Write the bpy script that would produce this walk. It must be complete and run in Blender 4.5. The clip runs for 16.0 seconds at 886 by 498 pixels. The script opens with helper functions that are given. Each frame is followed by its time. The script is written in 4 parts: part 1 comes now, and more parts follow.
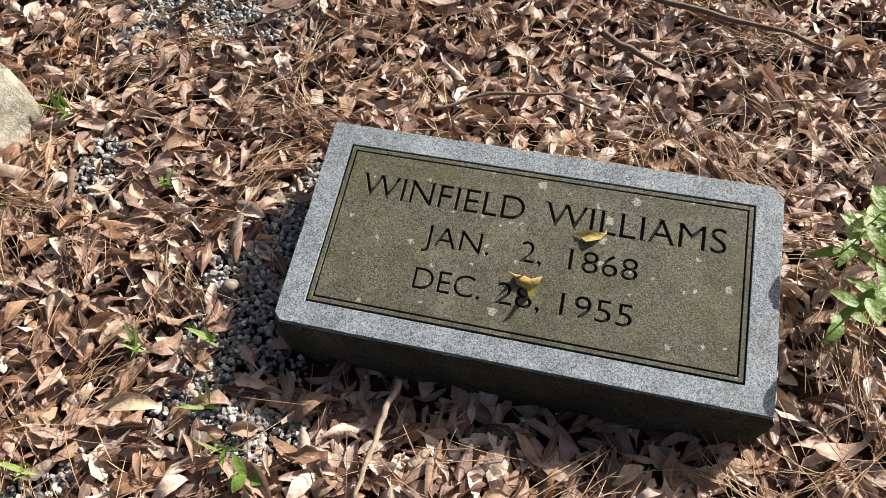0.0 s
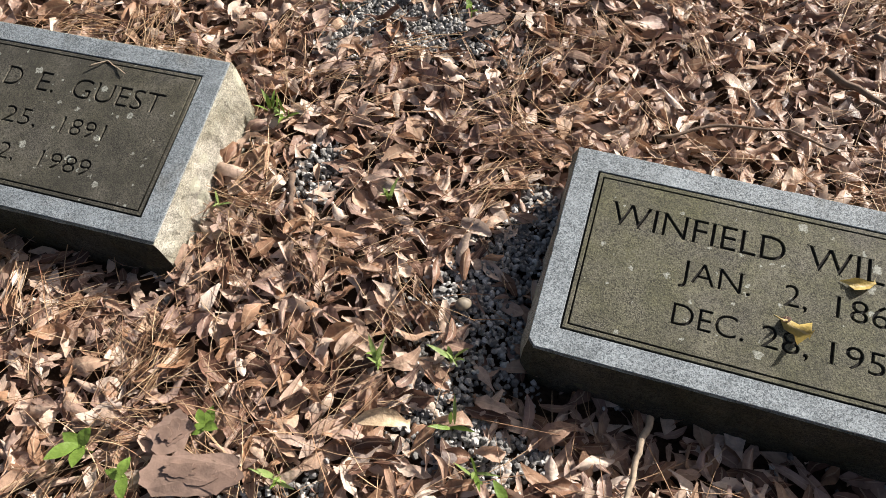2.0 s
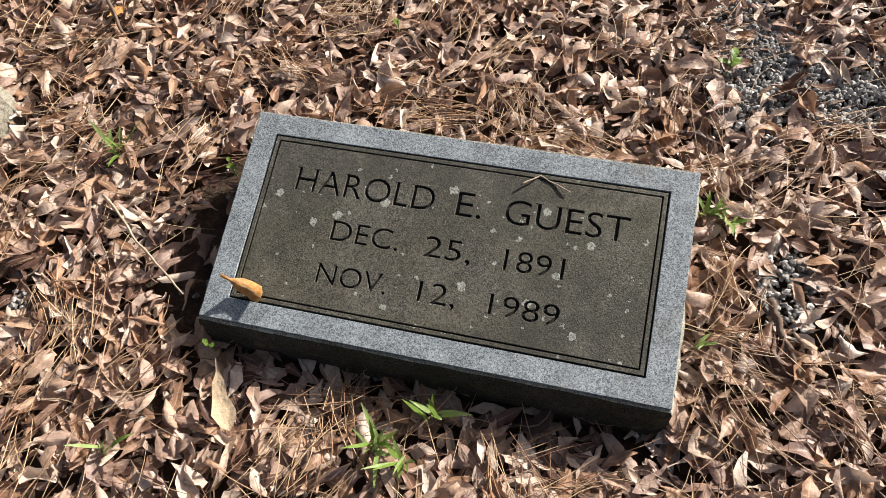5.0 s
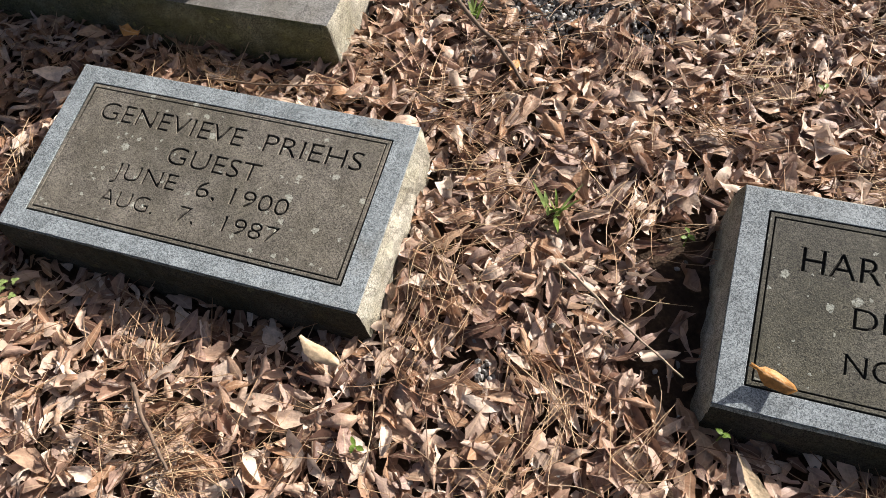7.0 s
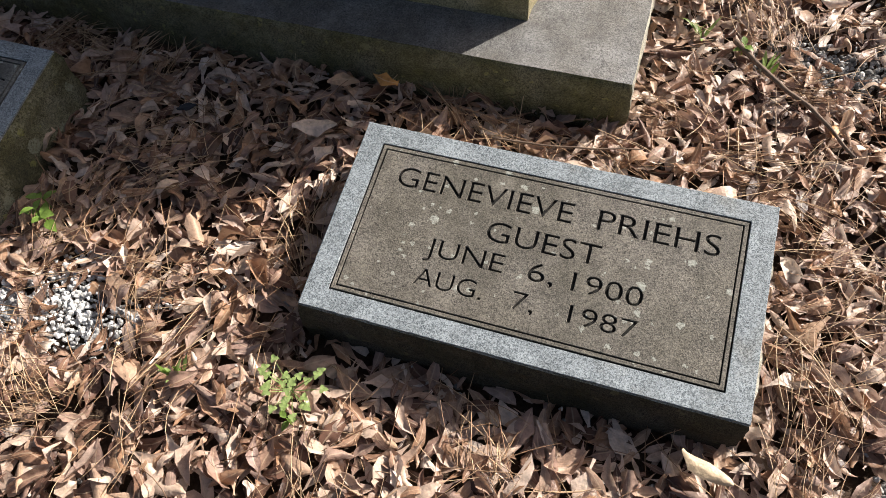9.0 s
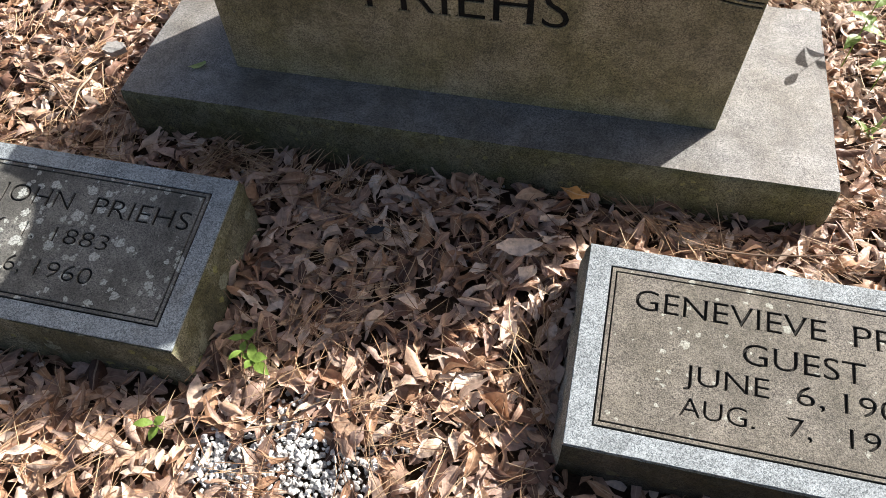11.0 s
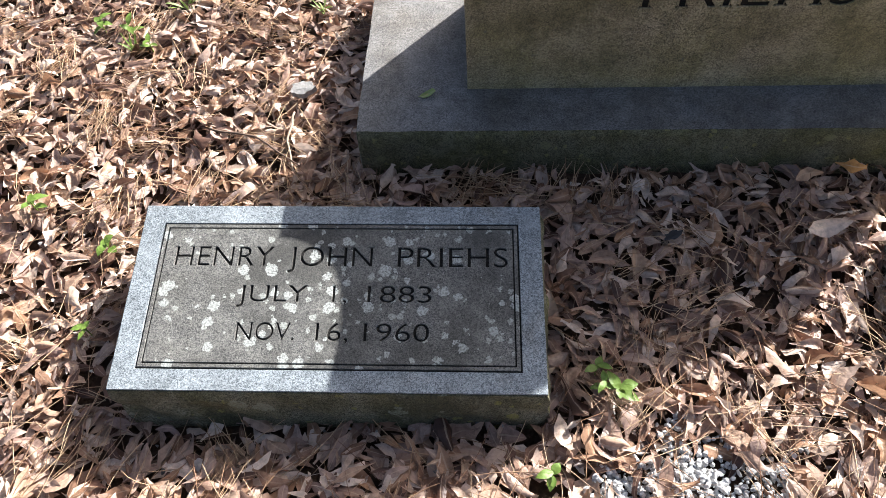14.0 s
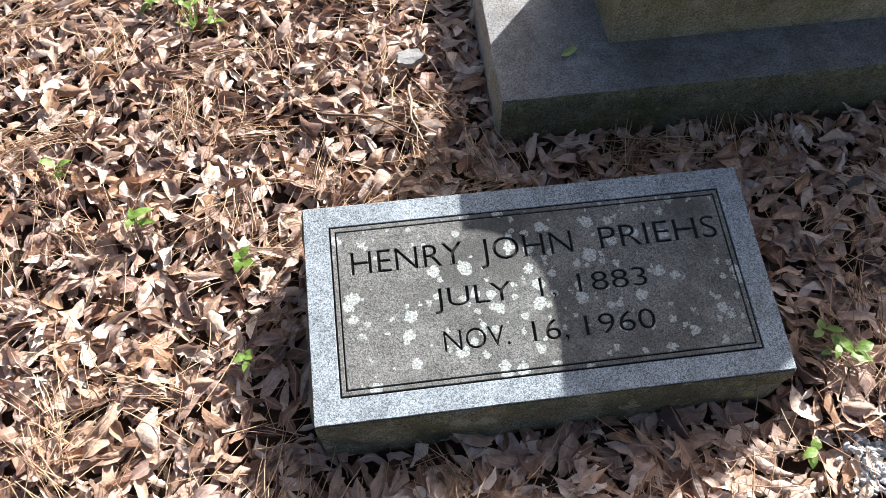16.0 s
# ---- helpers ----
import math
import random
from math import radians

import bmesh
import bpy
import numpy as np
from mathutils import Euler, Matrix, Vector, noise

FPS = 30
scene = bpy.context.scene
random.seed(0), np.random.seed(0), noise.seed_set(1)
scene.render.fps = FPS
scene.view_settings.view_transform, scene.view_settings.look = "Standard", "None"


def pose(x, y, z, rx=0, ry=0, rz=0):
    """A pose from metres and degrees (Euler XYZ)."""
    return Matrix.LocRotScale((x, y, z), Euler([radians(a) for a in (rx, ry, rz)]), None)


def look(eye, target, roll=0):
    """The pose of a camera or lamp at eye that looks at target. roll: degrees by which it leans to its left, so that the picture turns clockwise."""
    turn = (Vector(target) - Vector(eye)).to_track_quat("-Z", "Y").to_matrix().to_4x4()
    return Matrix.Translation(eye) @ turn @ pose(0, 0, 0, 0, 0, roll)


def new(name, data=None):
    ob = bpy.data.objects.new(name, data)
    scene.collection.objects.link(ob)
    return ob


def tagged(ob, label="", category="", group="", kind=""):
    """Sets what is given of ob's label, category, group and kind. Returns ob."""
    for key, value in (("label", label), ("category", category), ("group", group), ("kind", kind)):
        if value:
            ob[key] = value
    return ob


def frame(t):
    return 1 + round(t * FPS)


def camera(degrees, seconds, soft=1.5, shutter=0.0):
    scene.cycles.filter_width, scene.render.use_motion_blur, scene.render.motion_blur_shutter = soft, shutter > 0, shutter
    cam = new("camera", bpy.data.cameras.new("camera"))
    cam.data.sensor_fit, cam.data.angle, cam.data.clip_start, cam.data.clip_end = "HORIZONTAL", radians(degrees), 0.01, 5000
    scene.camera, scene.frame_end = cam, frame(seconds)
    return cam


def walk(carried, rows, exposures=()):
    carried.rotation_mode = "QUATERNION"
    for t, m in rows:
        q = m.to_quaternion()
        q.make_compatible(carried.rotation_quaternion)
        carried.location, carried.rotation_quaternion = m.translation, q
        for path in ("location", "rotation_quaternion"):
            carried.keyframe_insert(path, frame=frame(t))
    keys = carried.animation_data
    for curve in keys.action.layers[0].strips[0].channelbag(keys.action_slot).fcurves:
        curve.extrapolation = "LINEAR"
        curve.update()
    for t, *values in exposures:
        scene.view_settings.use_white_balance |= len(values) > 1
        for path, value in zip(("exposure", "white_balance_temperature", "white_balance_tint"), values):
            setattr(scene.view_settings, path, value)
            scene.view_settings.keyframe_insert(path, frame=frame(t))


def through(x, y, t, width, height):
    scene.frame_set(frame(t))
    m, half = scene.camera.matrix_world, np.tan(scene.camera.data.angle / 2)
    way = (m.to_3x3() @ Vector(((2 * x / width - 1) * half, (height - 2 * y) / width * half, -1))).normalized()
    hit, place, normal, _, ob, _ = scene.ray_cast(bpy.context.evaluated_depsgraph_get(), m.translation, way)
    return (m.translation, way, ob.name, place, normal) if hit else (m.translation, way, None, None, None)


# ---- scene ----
cam = camera(65.2, 16.0, 0.3)
PATH = [
    (0, (-0.023, 0.032, 0.934), (-0.313, 1.013, -0.785), -5.3),
    (0.5, (-0.076, 0.023, 0.943), (-0.372, 0.992, -0.781), -4.9),
    (1, (-0.146, 0.011, 0.951), (-0.457, 0.978, -0.771), -4.5),
    (1.5, (-0.24, -0.004, 0.959), (-0.569, 0.97, -0.757), -4.0),
    (2, (-0.348, -0.013, 0.954), (-0.703, 0.959, -0.758), -4.2),
    (2.5, (-0.465, -0.007, 0.938), (-0.845, 0.957, -0.772), -5.0),
    (3, (-0.611, 0.026, 0.931), (-1.003, 0.978, -0.784), -6.0),
    (3.2, (-0.674, 0.04, 0.929), (-1.07, 0.992, -0.785), -6.5),
    (5.3, (-1.251, 0.103, 0.975), (-1.553, 0.996, -0.789), -6.5),
    (5.5, (-1.321, 0.087, 0.988), (-1.627, 0.99, -0.771), -6.5),
    (6, (-1.492, 0.035, 1.005), (-1.825, 0.96, -0.736), -6.4),
    (6.5, (-1.649, 0.016, 1.007), (-2.031, 0.942, -0.724), -7.5),
    (7, (-1.841, 0.027, 0.998), (-2.252, 0.943, -0.731), -8.6),
    (7.5, (-2.006, 0.029, 0.994), (-2.436, 0.941, -0.733), -9.0),
    (8, (-2.123, 0.031, 0.991), (-2.558, 0.942, -0.736), -8.6),
    (8.5, (-2.244, 0.029, 0.988), (-2.679, 0.951, -0.733), -8.3),
    (9, (-2.421, 0.029, 0.993), (-2.808, 0.967, -0.73), -6.1),
    (9.5, (-2.557, 0.021, 1.002), (-2.933, 0.978, -0.713), -5.6),
    (9.7, (-2.599, 0.014, 1.006), (-2.972, 0.981, -0.704), -5.3),
    (11.8, (-3.039, 0.057, 1.084), (-3.268, 1.193, -0.546), -3.0),
    (12, (-3.076, 0.062, 1.088), (-3.288, 1.203, -0.541), -3.0),
    (12.5, (-3.181, 0.078, 1.092), (-3.363, 1.216, -0.542), -3.8),
    (13, (-3.308, 0.077, 1.101), (-3.467, 1.197, -0.548), -4.9),
    (13.5, (-3.43, 0.044, 1.097), (-3.573, 1.15, -0.564), -5.4),
    (14, (-3.528, 0.017, 1.072), (-3.652, 1.101, -0.604), -5.3),
    (14.5, (-3.64, 0.037, 1.049), (-3.713, 1.081, -0.655), -4.2),
    (15, (-3.751, 0.076, 1.027), (-3.785, 1.079, -0.703), -4.3),
    (15.5, (-3.858, 0.114, 1.018), (-3.823, 1.086, -0.729), -2.7),
    (16, (-3.95, 0.139, 1.017), (-3.869, 1.094, -0.738), -1.8),
]
EXPOSURES = [(0.0, 0.9, 6500, 10), (8.0, 0.95, 6500, 10), (9.7, 1.15, 6500, 10), (11.8, 1.72, 6400, 10), (14.0, 1.75, 6100, 10), (16.0, 1.7, 6000, 10)]
walk(cam, [(t, look(eye, target, roll)) for t, eye, target, roll in PATH], EXPOSURES)

# ---- light: low sun from behind the family stone, clear sky ----
SUN_AZ, SUN_EL = (0.65, 0.76), 30.5
world = bpy.data.worlds.new("world")
scene.world = world
world.use_nodes = True
wn = world.node_tree.nodes
sky = wn.new("ShaderNodeTexSky")
sky.sky_type, sky.sun_disc = "NISHITA", False
sky.air_density, sky.dust_density, sky.ozone_density = 0.8, 5.0, 0.5
sky.sun_elevation = radians(SUN_EL)
sky.sun_rotation = math.atan2(SUN_AZ[0], SUN_AZ[1])
world.node_tree.links.new(sky.outputs[0], wn["Background"].inputs[0])
wn["Background"].inputs[1].default_value = 0.062
sun_data = bpy.data.lights.new("sun", "SUN")
sun_data.energy, sun_data.angle, sun_data.color = 5.0, radians(0.55), (1.0, 0.955, 0.90)
sun = new("sun", sun_data)
sun_h = math.tan(radians(SUN_EL))
sun.matrix_world = look((SUN_AZ[0] * 5 - 1.5, SUN_AZ[1] * 5 + 0.5, sun_h * 5), (-1.5, 0.5, 0))


# ---- materials ----
def material(name, rough=0.7, spec=0.4):
    m = bpy.data.materials.new(name)
    m.use_nodes = True
    b = m.node_tree.nodes["Principled BSDF"]
    b.inputs["Roughness"].default_value = rough
    b.inputs["Specular IOR Level"].default_value = spec
    return m, m.node_tree.nodes, m.node_tree.links, b


def coords(n):
    return n.new("ShaderNodeTexCoord").outputs["Object"]


def noise_tex(n, l, co, scale, detail=4.0, rough=0.55):
    t = n.new("ShaderNodeTexNoise")
    t.inputs["Scale"].default_value, t.inputs["Detail"].default_value, t.inputs["Roughness"].default_value = scale, detail, rough
    l.new(co, t.inputs["Vector"])
    return t.outputs[0]


def ramp(n, l, fac, stops):
    r = n.new("ShaderNodeValToRGB")
    e = r.color_ramp.elements
    while len(e) < len(stops):
        e.new(0.5)
    for el, (p, c) in zip(e, stops):
        el.position, el.color = p, (*c, 1) if len(c) == 3 else c
    l.new(fac, r.inputs[0])
    return r.outputs[0]


def mix(n, l, fac, a, b, mode="MIX"):
    m = n.new("ShaderNodeMix")
    m.data_type, m.blend_type = "RGBA", mode
    for sock, v in ((m.inputs[0], fac), (m.inputs[6], a), (m.inputs[7], b)):
        if isinstance(v, (int, float)):
            sock.default_value = v
        elif isinstance(v, tuple):
            sock.default_value = (*v, 1)
        else:
            l.new(v, sock)
    return m.outputs[2]


def calc(n, l, op, a, b):
    m = n.new("ShaderNodeMath")
    m.operation = op
    for sock, v in zip(m.inputs, (a, b)):
        if isinstance(v, (int, float)):
            sock.default_value = v
        else:
            l.new(v, sock)
    return m.outputs[0]


def bump(n, l, b, height, strength, dist):
    u = n.new("ShaderNodeBump")
    u.inputs["Strength"].default_value, u.inputs["Distance"].default_value = strength, dist
    l.new(height, u.inputs["Height"])
    l.new(u.outputs[0], b.inputs["Normal"])


def grey(v):
    return (v, v, v)


def spots(n, l, co, scale, low, high, share, offset=0.0):
    """Mask of round lichen spots of uneven size: share of the cells that hold one."""
    wob = n.new("ShaderNodeTexNoise")
    wob.inputs["Scale"].default_value, wob.inputs["Detail"].default_value = 160.0, 3.0
    l.new(co, wob.inputs["Vector"])
    add = n.new("ShaderNodeVectorMath")
    add.operation = "MULTIPLY_ADD"
    l.new(wob.outputs["Color"], add.inputs[0])
    add.inputs[1].default_value = (0.012, 0.012, 0.012)
    l.new(co, add.inputs[2])
    off = n.new("ShaderNodeVectorMath")
    off.inputs[1].default_value = (offset, offset * 0.7, 0)
    l.new(add.outputs[0], off.inputs[0])
    v = n.new("ShaderNodeTexVoronoi")
    v.inputs["Scale"].default_value = scale
    l.new(off.outputs[0], v.inputs["Vector"])
    sep = n.new("ShaderNodeSeparateColor")
    l.new(v.outputs["Color"], sep.inputs[0])
    pick = calc(n, l, "LESS_THAN", sep.outputs[0], share)
    size = calc(n, l, "MULTIPLY_ADD", sep.outputs[1], high - low)
    size.node.inputs[2].default_value = low
    inside = calc(n, l, "LESS_THAN", v.outputs["Distance"], size)
    return calc(n, l, "MULTIPLY", inside, pick)


def granite(name, light, dark, grime, grime_share, lichen=(), rough=0.6, relief=0.25, seed=0.0, streak=0.0, gloss=0.3):
    """Speckled granite with soft grime patches and round lichen spots."""
    m, n, l, b = material(name, rough, gloss)
    co = coords(n)
    cells = n.new("ShaderNodeTexVoronoi")
    cells.inputs["Scale"].default_value = 680.0
    l.new(co, cells.inputs["Vector"])
    cell = n.new("ShaderNodeSeparateColor")
    l.new(cells.outputs["Color"], cell.inputs[0])
    grain = mix(n, l, 0.45, cell.outputs[0], noise_tex(n, l, co, 170.0, 4.0, 0.7))
    col = ramp(n, l, grain, [(0.22, dark), (0.5, tuple((x + y) / 2 for x, y in zip(light, dark))), (0.74, light)])
    shift = n.new("ShaderNodeVectorMath")
    shift.inputs[1].default_value = (seed, seed * 1.7, seed * 0.3)
    l.new(co, shift.inputs[0])
    co2 = shift.outputs[0]
    soft = noise_tex(n, l, co2, 9.0, 6.0, 0.62)
    mask = ramp(n, l, soft, [(max(0.0, 0.62 - grime_share * 0.5), grey(0.0)), (min(1.0, 0.85 - grime_share * 0.4), grey(1.0))])
    mottled = mix(n, l, noise_tex(n, l, co2, 60.0, 5.0, 0.7), tuple(c * 0.45 for c in grime), tuple(c * 1.6 for c in grime))
    mottled = mix(n, l, 0.85, mottled, ramp(n, l, grain, [(0.2, grey(0.3)), (0.75, grey(1.5))]), "MULTIPLY")
    col = mix(n, l, calc(n, l, "MULTIPLY", mask, 0.85), col, mottled)
    soft2 = ramp(n, l, noise_tex(n, l, co2, 24.0, 6.0, 0.7), [(0.3, grey(0.66)), (0.68, grey(1.34))])
    col = mix(n, l, 0.75, col, soft2, "MULTIPLY")
    if streak:
        dk = ramp(n, l, noise_tex(n, l, co2, 4.5, 5.0, 0.6), [(0.45, grey(0.0)), (0.65, grey(1.0))])
        col = mix(n, l, calc(n, l, "MULTIPLY", dk, streak), col, (0.035, 0.034, 0.032))
    pale = calc(n, l, "MULTIPLY", ramp(n, l, noise_tex(n, l, co2, 13.0, 7.0, 0.72), [(0.5, grey(0.0)), (0.72, grey(0.8))]),
                ramp(n, l, noise_tex(n, l, co, 240.0, 3.0, 0.7), [(0.42, grey(0.0)), (0.6, grey(1.0))]))
    col = mix(n, l, pale, col, tuple(min(0.6, 1.35 * c) for c in light))
    for scale, low, high, share, tint in lichen:
        sm = spots(n, l, co2, scale, low, high, share, seed + scale)
        speck = noise_tex(n, l, co, 300.0, 2.0, 0.6)
        sm = calc(n, l, "MULTIPLY", sm, ramp(n, l, speck, [(0.32, grey(0.1)), (0.6, grey(0.9))]))
        col = mix(n, l, sm, col, tint)
    l.new(col, b.inputs["Base Color"])
    bump(n, l, b, noise_tex(n, l, co, 380.0, 3.0, 0.7), relief, 0.0015)
    return m


LICHEN = (0.36, 0.37, 0.32)
GRANITE_RIM = granite("grey granite rim", (0.315, 0.347, 0.362), (0.062, 0.074, 0.082), (0.18, 0.175, 0.155), 0.14, rough=0.7)
GRANITE_SIDE = granite("rough granite side", (0.48, 0.445, 0.375), (0.14, 0.13, 0.105), (0.19, 0.175, 0.115), 0.45,
                       [(26.0, 0.25, 0.5, 0.2, (0.42, 0.41, 0.32))], rough=0.9, relief=1.0, seed=3.0)
# Dirty front granite; the shade on these faces is put into its dark colour.
GRIMY_SHADED = granite("dirty shaded granite front", (0.085, 0.075, 0.055), (0.016, 0.014, 0.011), (0.032, 0.029, 0.014), 0.6,
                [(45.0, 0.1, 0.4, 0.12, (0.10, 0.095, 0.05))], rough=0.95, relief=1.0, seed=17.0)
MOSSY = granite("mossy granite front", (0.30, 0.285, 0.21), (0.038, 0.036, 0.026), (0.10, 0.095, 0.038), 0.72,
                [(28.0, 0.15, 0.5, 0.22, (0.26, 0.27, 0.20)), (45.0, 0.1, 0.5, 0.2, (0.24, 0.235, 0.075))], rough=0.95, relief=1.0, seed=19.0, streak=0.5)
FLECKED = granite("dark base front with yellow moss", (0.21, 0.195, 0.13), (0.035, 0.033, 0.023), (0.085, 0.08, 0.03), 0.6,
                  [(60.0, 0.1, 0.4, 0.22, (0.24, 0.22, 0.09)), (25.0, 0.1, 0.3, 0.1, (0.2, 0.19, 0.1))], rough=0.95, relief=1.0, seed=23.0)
# Near-black granite for the floor of letters, grooves and the scroll field.
CARVED = granite("near-black carving floor", (0.022, 0.020, 0.017), (0.006, 0.005, 0.005), (0.01, 0.01, 0.008), 0.5, rough=0.95)
PANEL_W = granite("weathered panel olive", (0.15, 0.14, 0.105), (0.022, 0.02, 0.016), (0.085, 0.083, 0.038), 0.55,
                  [(30.0, 0.10, 0.20, 0.2, LICHEN), (70.0, 0.10, 0.26, 0.2, LICHEN)], 0.75, 0.6, 1.3, 0.35)
PANEL_H = granite("weathered panel grey", (0.13, 0.12, 0.095), (0.016, 0.015, 0.012), (0.06, 0.055, 0.034), 0.5,
                  [(30.0, 0.10, 0.26, 0.26, LICHEN), (75.0, 0.10, 0.28, 0.22, LICHEN)], 0.75, 0.6, 5.1, 0.45)
PANEL_G = granite("weathered panel brown", (0.20, 0.18, 0.15), (0.035, 0.031, 0.027), (0.105, 0.093, 0.07), 0.5,
                  [(34.0, 0.12, 0.24, 0.3, LICHEN), (75.0, 0.12, 0.3, 0.2, LICHEN)], 0.75, 0.6, 8.7, 0.2)
PANEL_J = granite("weathered panel dark", (0.20, 0.195, 0.175), (0.04, 0.04, 0.04), (0.10, 0.097, 0.082), 0.4,
                  [(33.0, 0.14, 0.38, 0.62, (0.42, 0.44, 0.41)), (58.0, 0.12, 0.36, 0.5, (0.38, 0.40, 0.36))], 0.75, 0.6, 12.4, 0.65)
DIE_STONE = granite("algae covered granite", (0.46, 0.395, 0.265), (0.085, 0.074, 0.05), (0.235, 0.205, 0.10), 0.6,
                    [(55.0, 0.1, 0.3, 0.06, (0.16, 0.155, 0.12))], 0.8, 1.0, 21.0, 0.3)
BASE_STONE = granite("worn base granite", (0.235, 0.23, 0.222), (0.06, 0.059, 0.058), (0.14, 0.128, 0.11), 0.5, rough=0.65, relief=0.5, seed=31.0, streak=0.3, gloss=0.25)


def leafy(name, stops, rough=0.6, through=0.15, spots_dark=0.5):
    """Dead leaf: a hue for each leaf, blotches, a paler midrib."""
    m, n, l, b = material(name, rough, 0.35)
    geo = n.new("ShaderNodeNewGeometry").outputs["Random Per Island"]
    col = ramp(n, l, geo, stops)
    co = coords(n)
    blot = ramp(n, l, noise_tex(n, l, co, 70.0, 5.0, 0.65), [(0.33, grey(0.30)), (0.56, grey(1.22))])
    col = mix(n, l, spots_dark, col, blot, "MULTIPLY")
    uv = n.new("ShaderNodeUVMap")
    sep = n.new("ShaderNodeSeparateXYZ")
    l.new(uv.outputs[0], sep.inputs[0])
    rib = calc(n, l, "LESS_THAN", calc(n, l, "ABSOLUTE", calc(n, l, "SUBTRACT", sep.outputs[0], 0.5), 0.0), 0.05)
    col = mix(n, l, calc(n, l, "MULTIPLY", rib, 0.35), col, (0.62, 0.48, 0.33))
    l.new(col, b.inputs["Base Color"])
    tr = n.new("ShaderNodeBsdfTranslucent")
    l.new(col, tr.inputs[0])
    ms = n.new("ShaderNodeMixShader")
    ms.inputs[0].default_value = through
    l.new(b.outputs[0], ms.inputs[1])
    l.new(tr.outputs[0], ms.inputs[2])
    l.new(ms.outputs[0], n["Material Output"].inputs[0])
    bump(n, l, b, noise_tex(n, l, co, 85.0, 3.0, 0.6), 0.7, 0.004)
    return m


LEAF_BROWN = leafy("dead oak leaf", [(0.0, (0.06, 0.031, 0.022)), (0.14, (0.19, 0.103, 0.071)), (0.28, (0.38, 0.220, 0.128)), (0.41, (0.30, 0.200, 0.163)), (0.55, (0.47, 0.310, 0.205)), (0.67, (0.40, 0.280, 0.228)), (0.82, (0.55, 0.409, 0.310)), (1.0, (0.72, 0.59, 0.49))], 0.45, 0.26)
LEAF_YELLOW = leafy("fresh fallen leaf", [(0.0, (0.50, 0.38, 0.12)), (1.0, (0.46, 0.33, 0.10))], 0.5, 0.2)
LEAF_TAN = leafy("pale tan leaf", [(0.0, (0.55, 0.41, 0.26)), (1.0, (0.58, 0.44, 0.29))], 0.5, 0.15)
LEAF_ORANGE = leafy("orange fallen leaf", [(0.0, (0.50, 0.24, 0.07)), (1.0, (0.46, 0.22, 0.06))], 0.5, 0.2)
GREEN = leafy("green weed leaf", [(0.0, (0.095, 0.165, 0.03)), (0.5, (0.18, 0.27, 0.05)), (1.0, (0.29, 0.36, 0.08))], 0.45, 0.3, 0.25)
GREEN_PALE = leafy("pale grass blade", [(0.0, (0.20, 0.30, 0.08)), (1.0, (0.36, 0.42, 0.17))], 0.5, 0.3, 0.2)


def plain_varied(name, stops, rough, scale=200.0, relief=0.4):
    m, n, l, b = material(name, rough, 0.3)
    co = coords(n)
    col = ramp(n, l, n.new("ShaderNodeNewGeometry").outputs["Random Per Island"], stops)
    col = mix(n, l, 0.6, col, ramp(n, l, noise_tex(n, l, co, scale, 4.0, 0.6), [(0.3, grey(0.4)), (0.65, grey(1.15))]), "MULTIPLY")
    l.new(col, b.inputs["Base Color"])
    bump(n, l, b, noise_tex(n, l, co, scale * 1.5, 3.0, 0.6), relief, 0.002)
    return m


NEEDLE = plain_varied("pine straw", [(0.0, (0.20, 0.10, 0.055)), (0.45, (0.41, 0.26, 0.15)), (1.0, (0.62, 0.45, 0.28))], 0.5)
GRAVEL = plain_varied("grey gravel", [(0.0, (0.12, 0.114, 0.106)), (0.55, (0.31, 0.298, 0.278)), (1.0, (0.60, 0.58, 0.545))], 0.95)
GRAVEL_WHITE = plain_varied("white gravel", [(0.0, (0.30, 0.295, 0.285)), (0.5, (0.55, 0.54, 0.52)), (1.0, (0.76, 0.75, 0.73))], 0.95)
FLAKE = plain_varied("reddish bark flake", [(0.0, (0.22, 0.145, 0.11)), (1.0, (0.32, 0.22, 0.17))], 0.9, 32.0, 1.0)
BARK = plain_varied("weathered bark", [(0.0, (0.13, 0.09, 0.065)), (1.0, (0.22, 0.155, 0.115))], 0.9, 90.0, 0.8)
TWIG_PALE = plain_varied("bleached twig", [(0.0, (0.36, 0.28, 0.20)), (1.0, (0.42, 0.34, 0.25))], 0.85, 120.0)
ACORN = plain_varied("smooth tan nut", [(0.0, (0.26, 0.22, 0.165)), (1.0, (0.29, 0.245, 0.18))], 0.55, 60.0, 0.1)
CHIP = plain_varied("charred chip", [(0.0, (0.015, 0.016, 0.02)), (1.0, (0.02, 0.02, 0.024))], 0.5, 90.0)


def soil_material():
    m, n, l, b = material("dark leafy soil", 0.95, 0.2)
    co = coords(n)
    col = ramp(n, l, noise_tex(n, l, co, 55.0, 6.0, 0.7), [(0.3, (0.02, 0.014, 0.010)), (0.55, (0.085, 0.055, 0.036)), (0.75, (0.22, 0.145, 0.09))])
    col = mix(n, l, noise_tex(n, l, co, 1.5, 4.0, 0.6), col, (0.075, 0.048, 0.032))
    l.new(col, b.inputs["Base Color"])
    bump(n, l, b, noise_tex(n, l, co, 90.0, 6.0, 0.7), 1.0, 0.02)
    return m


SOIL = soil_material()


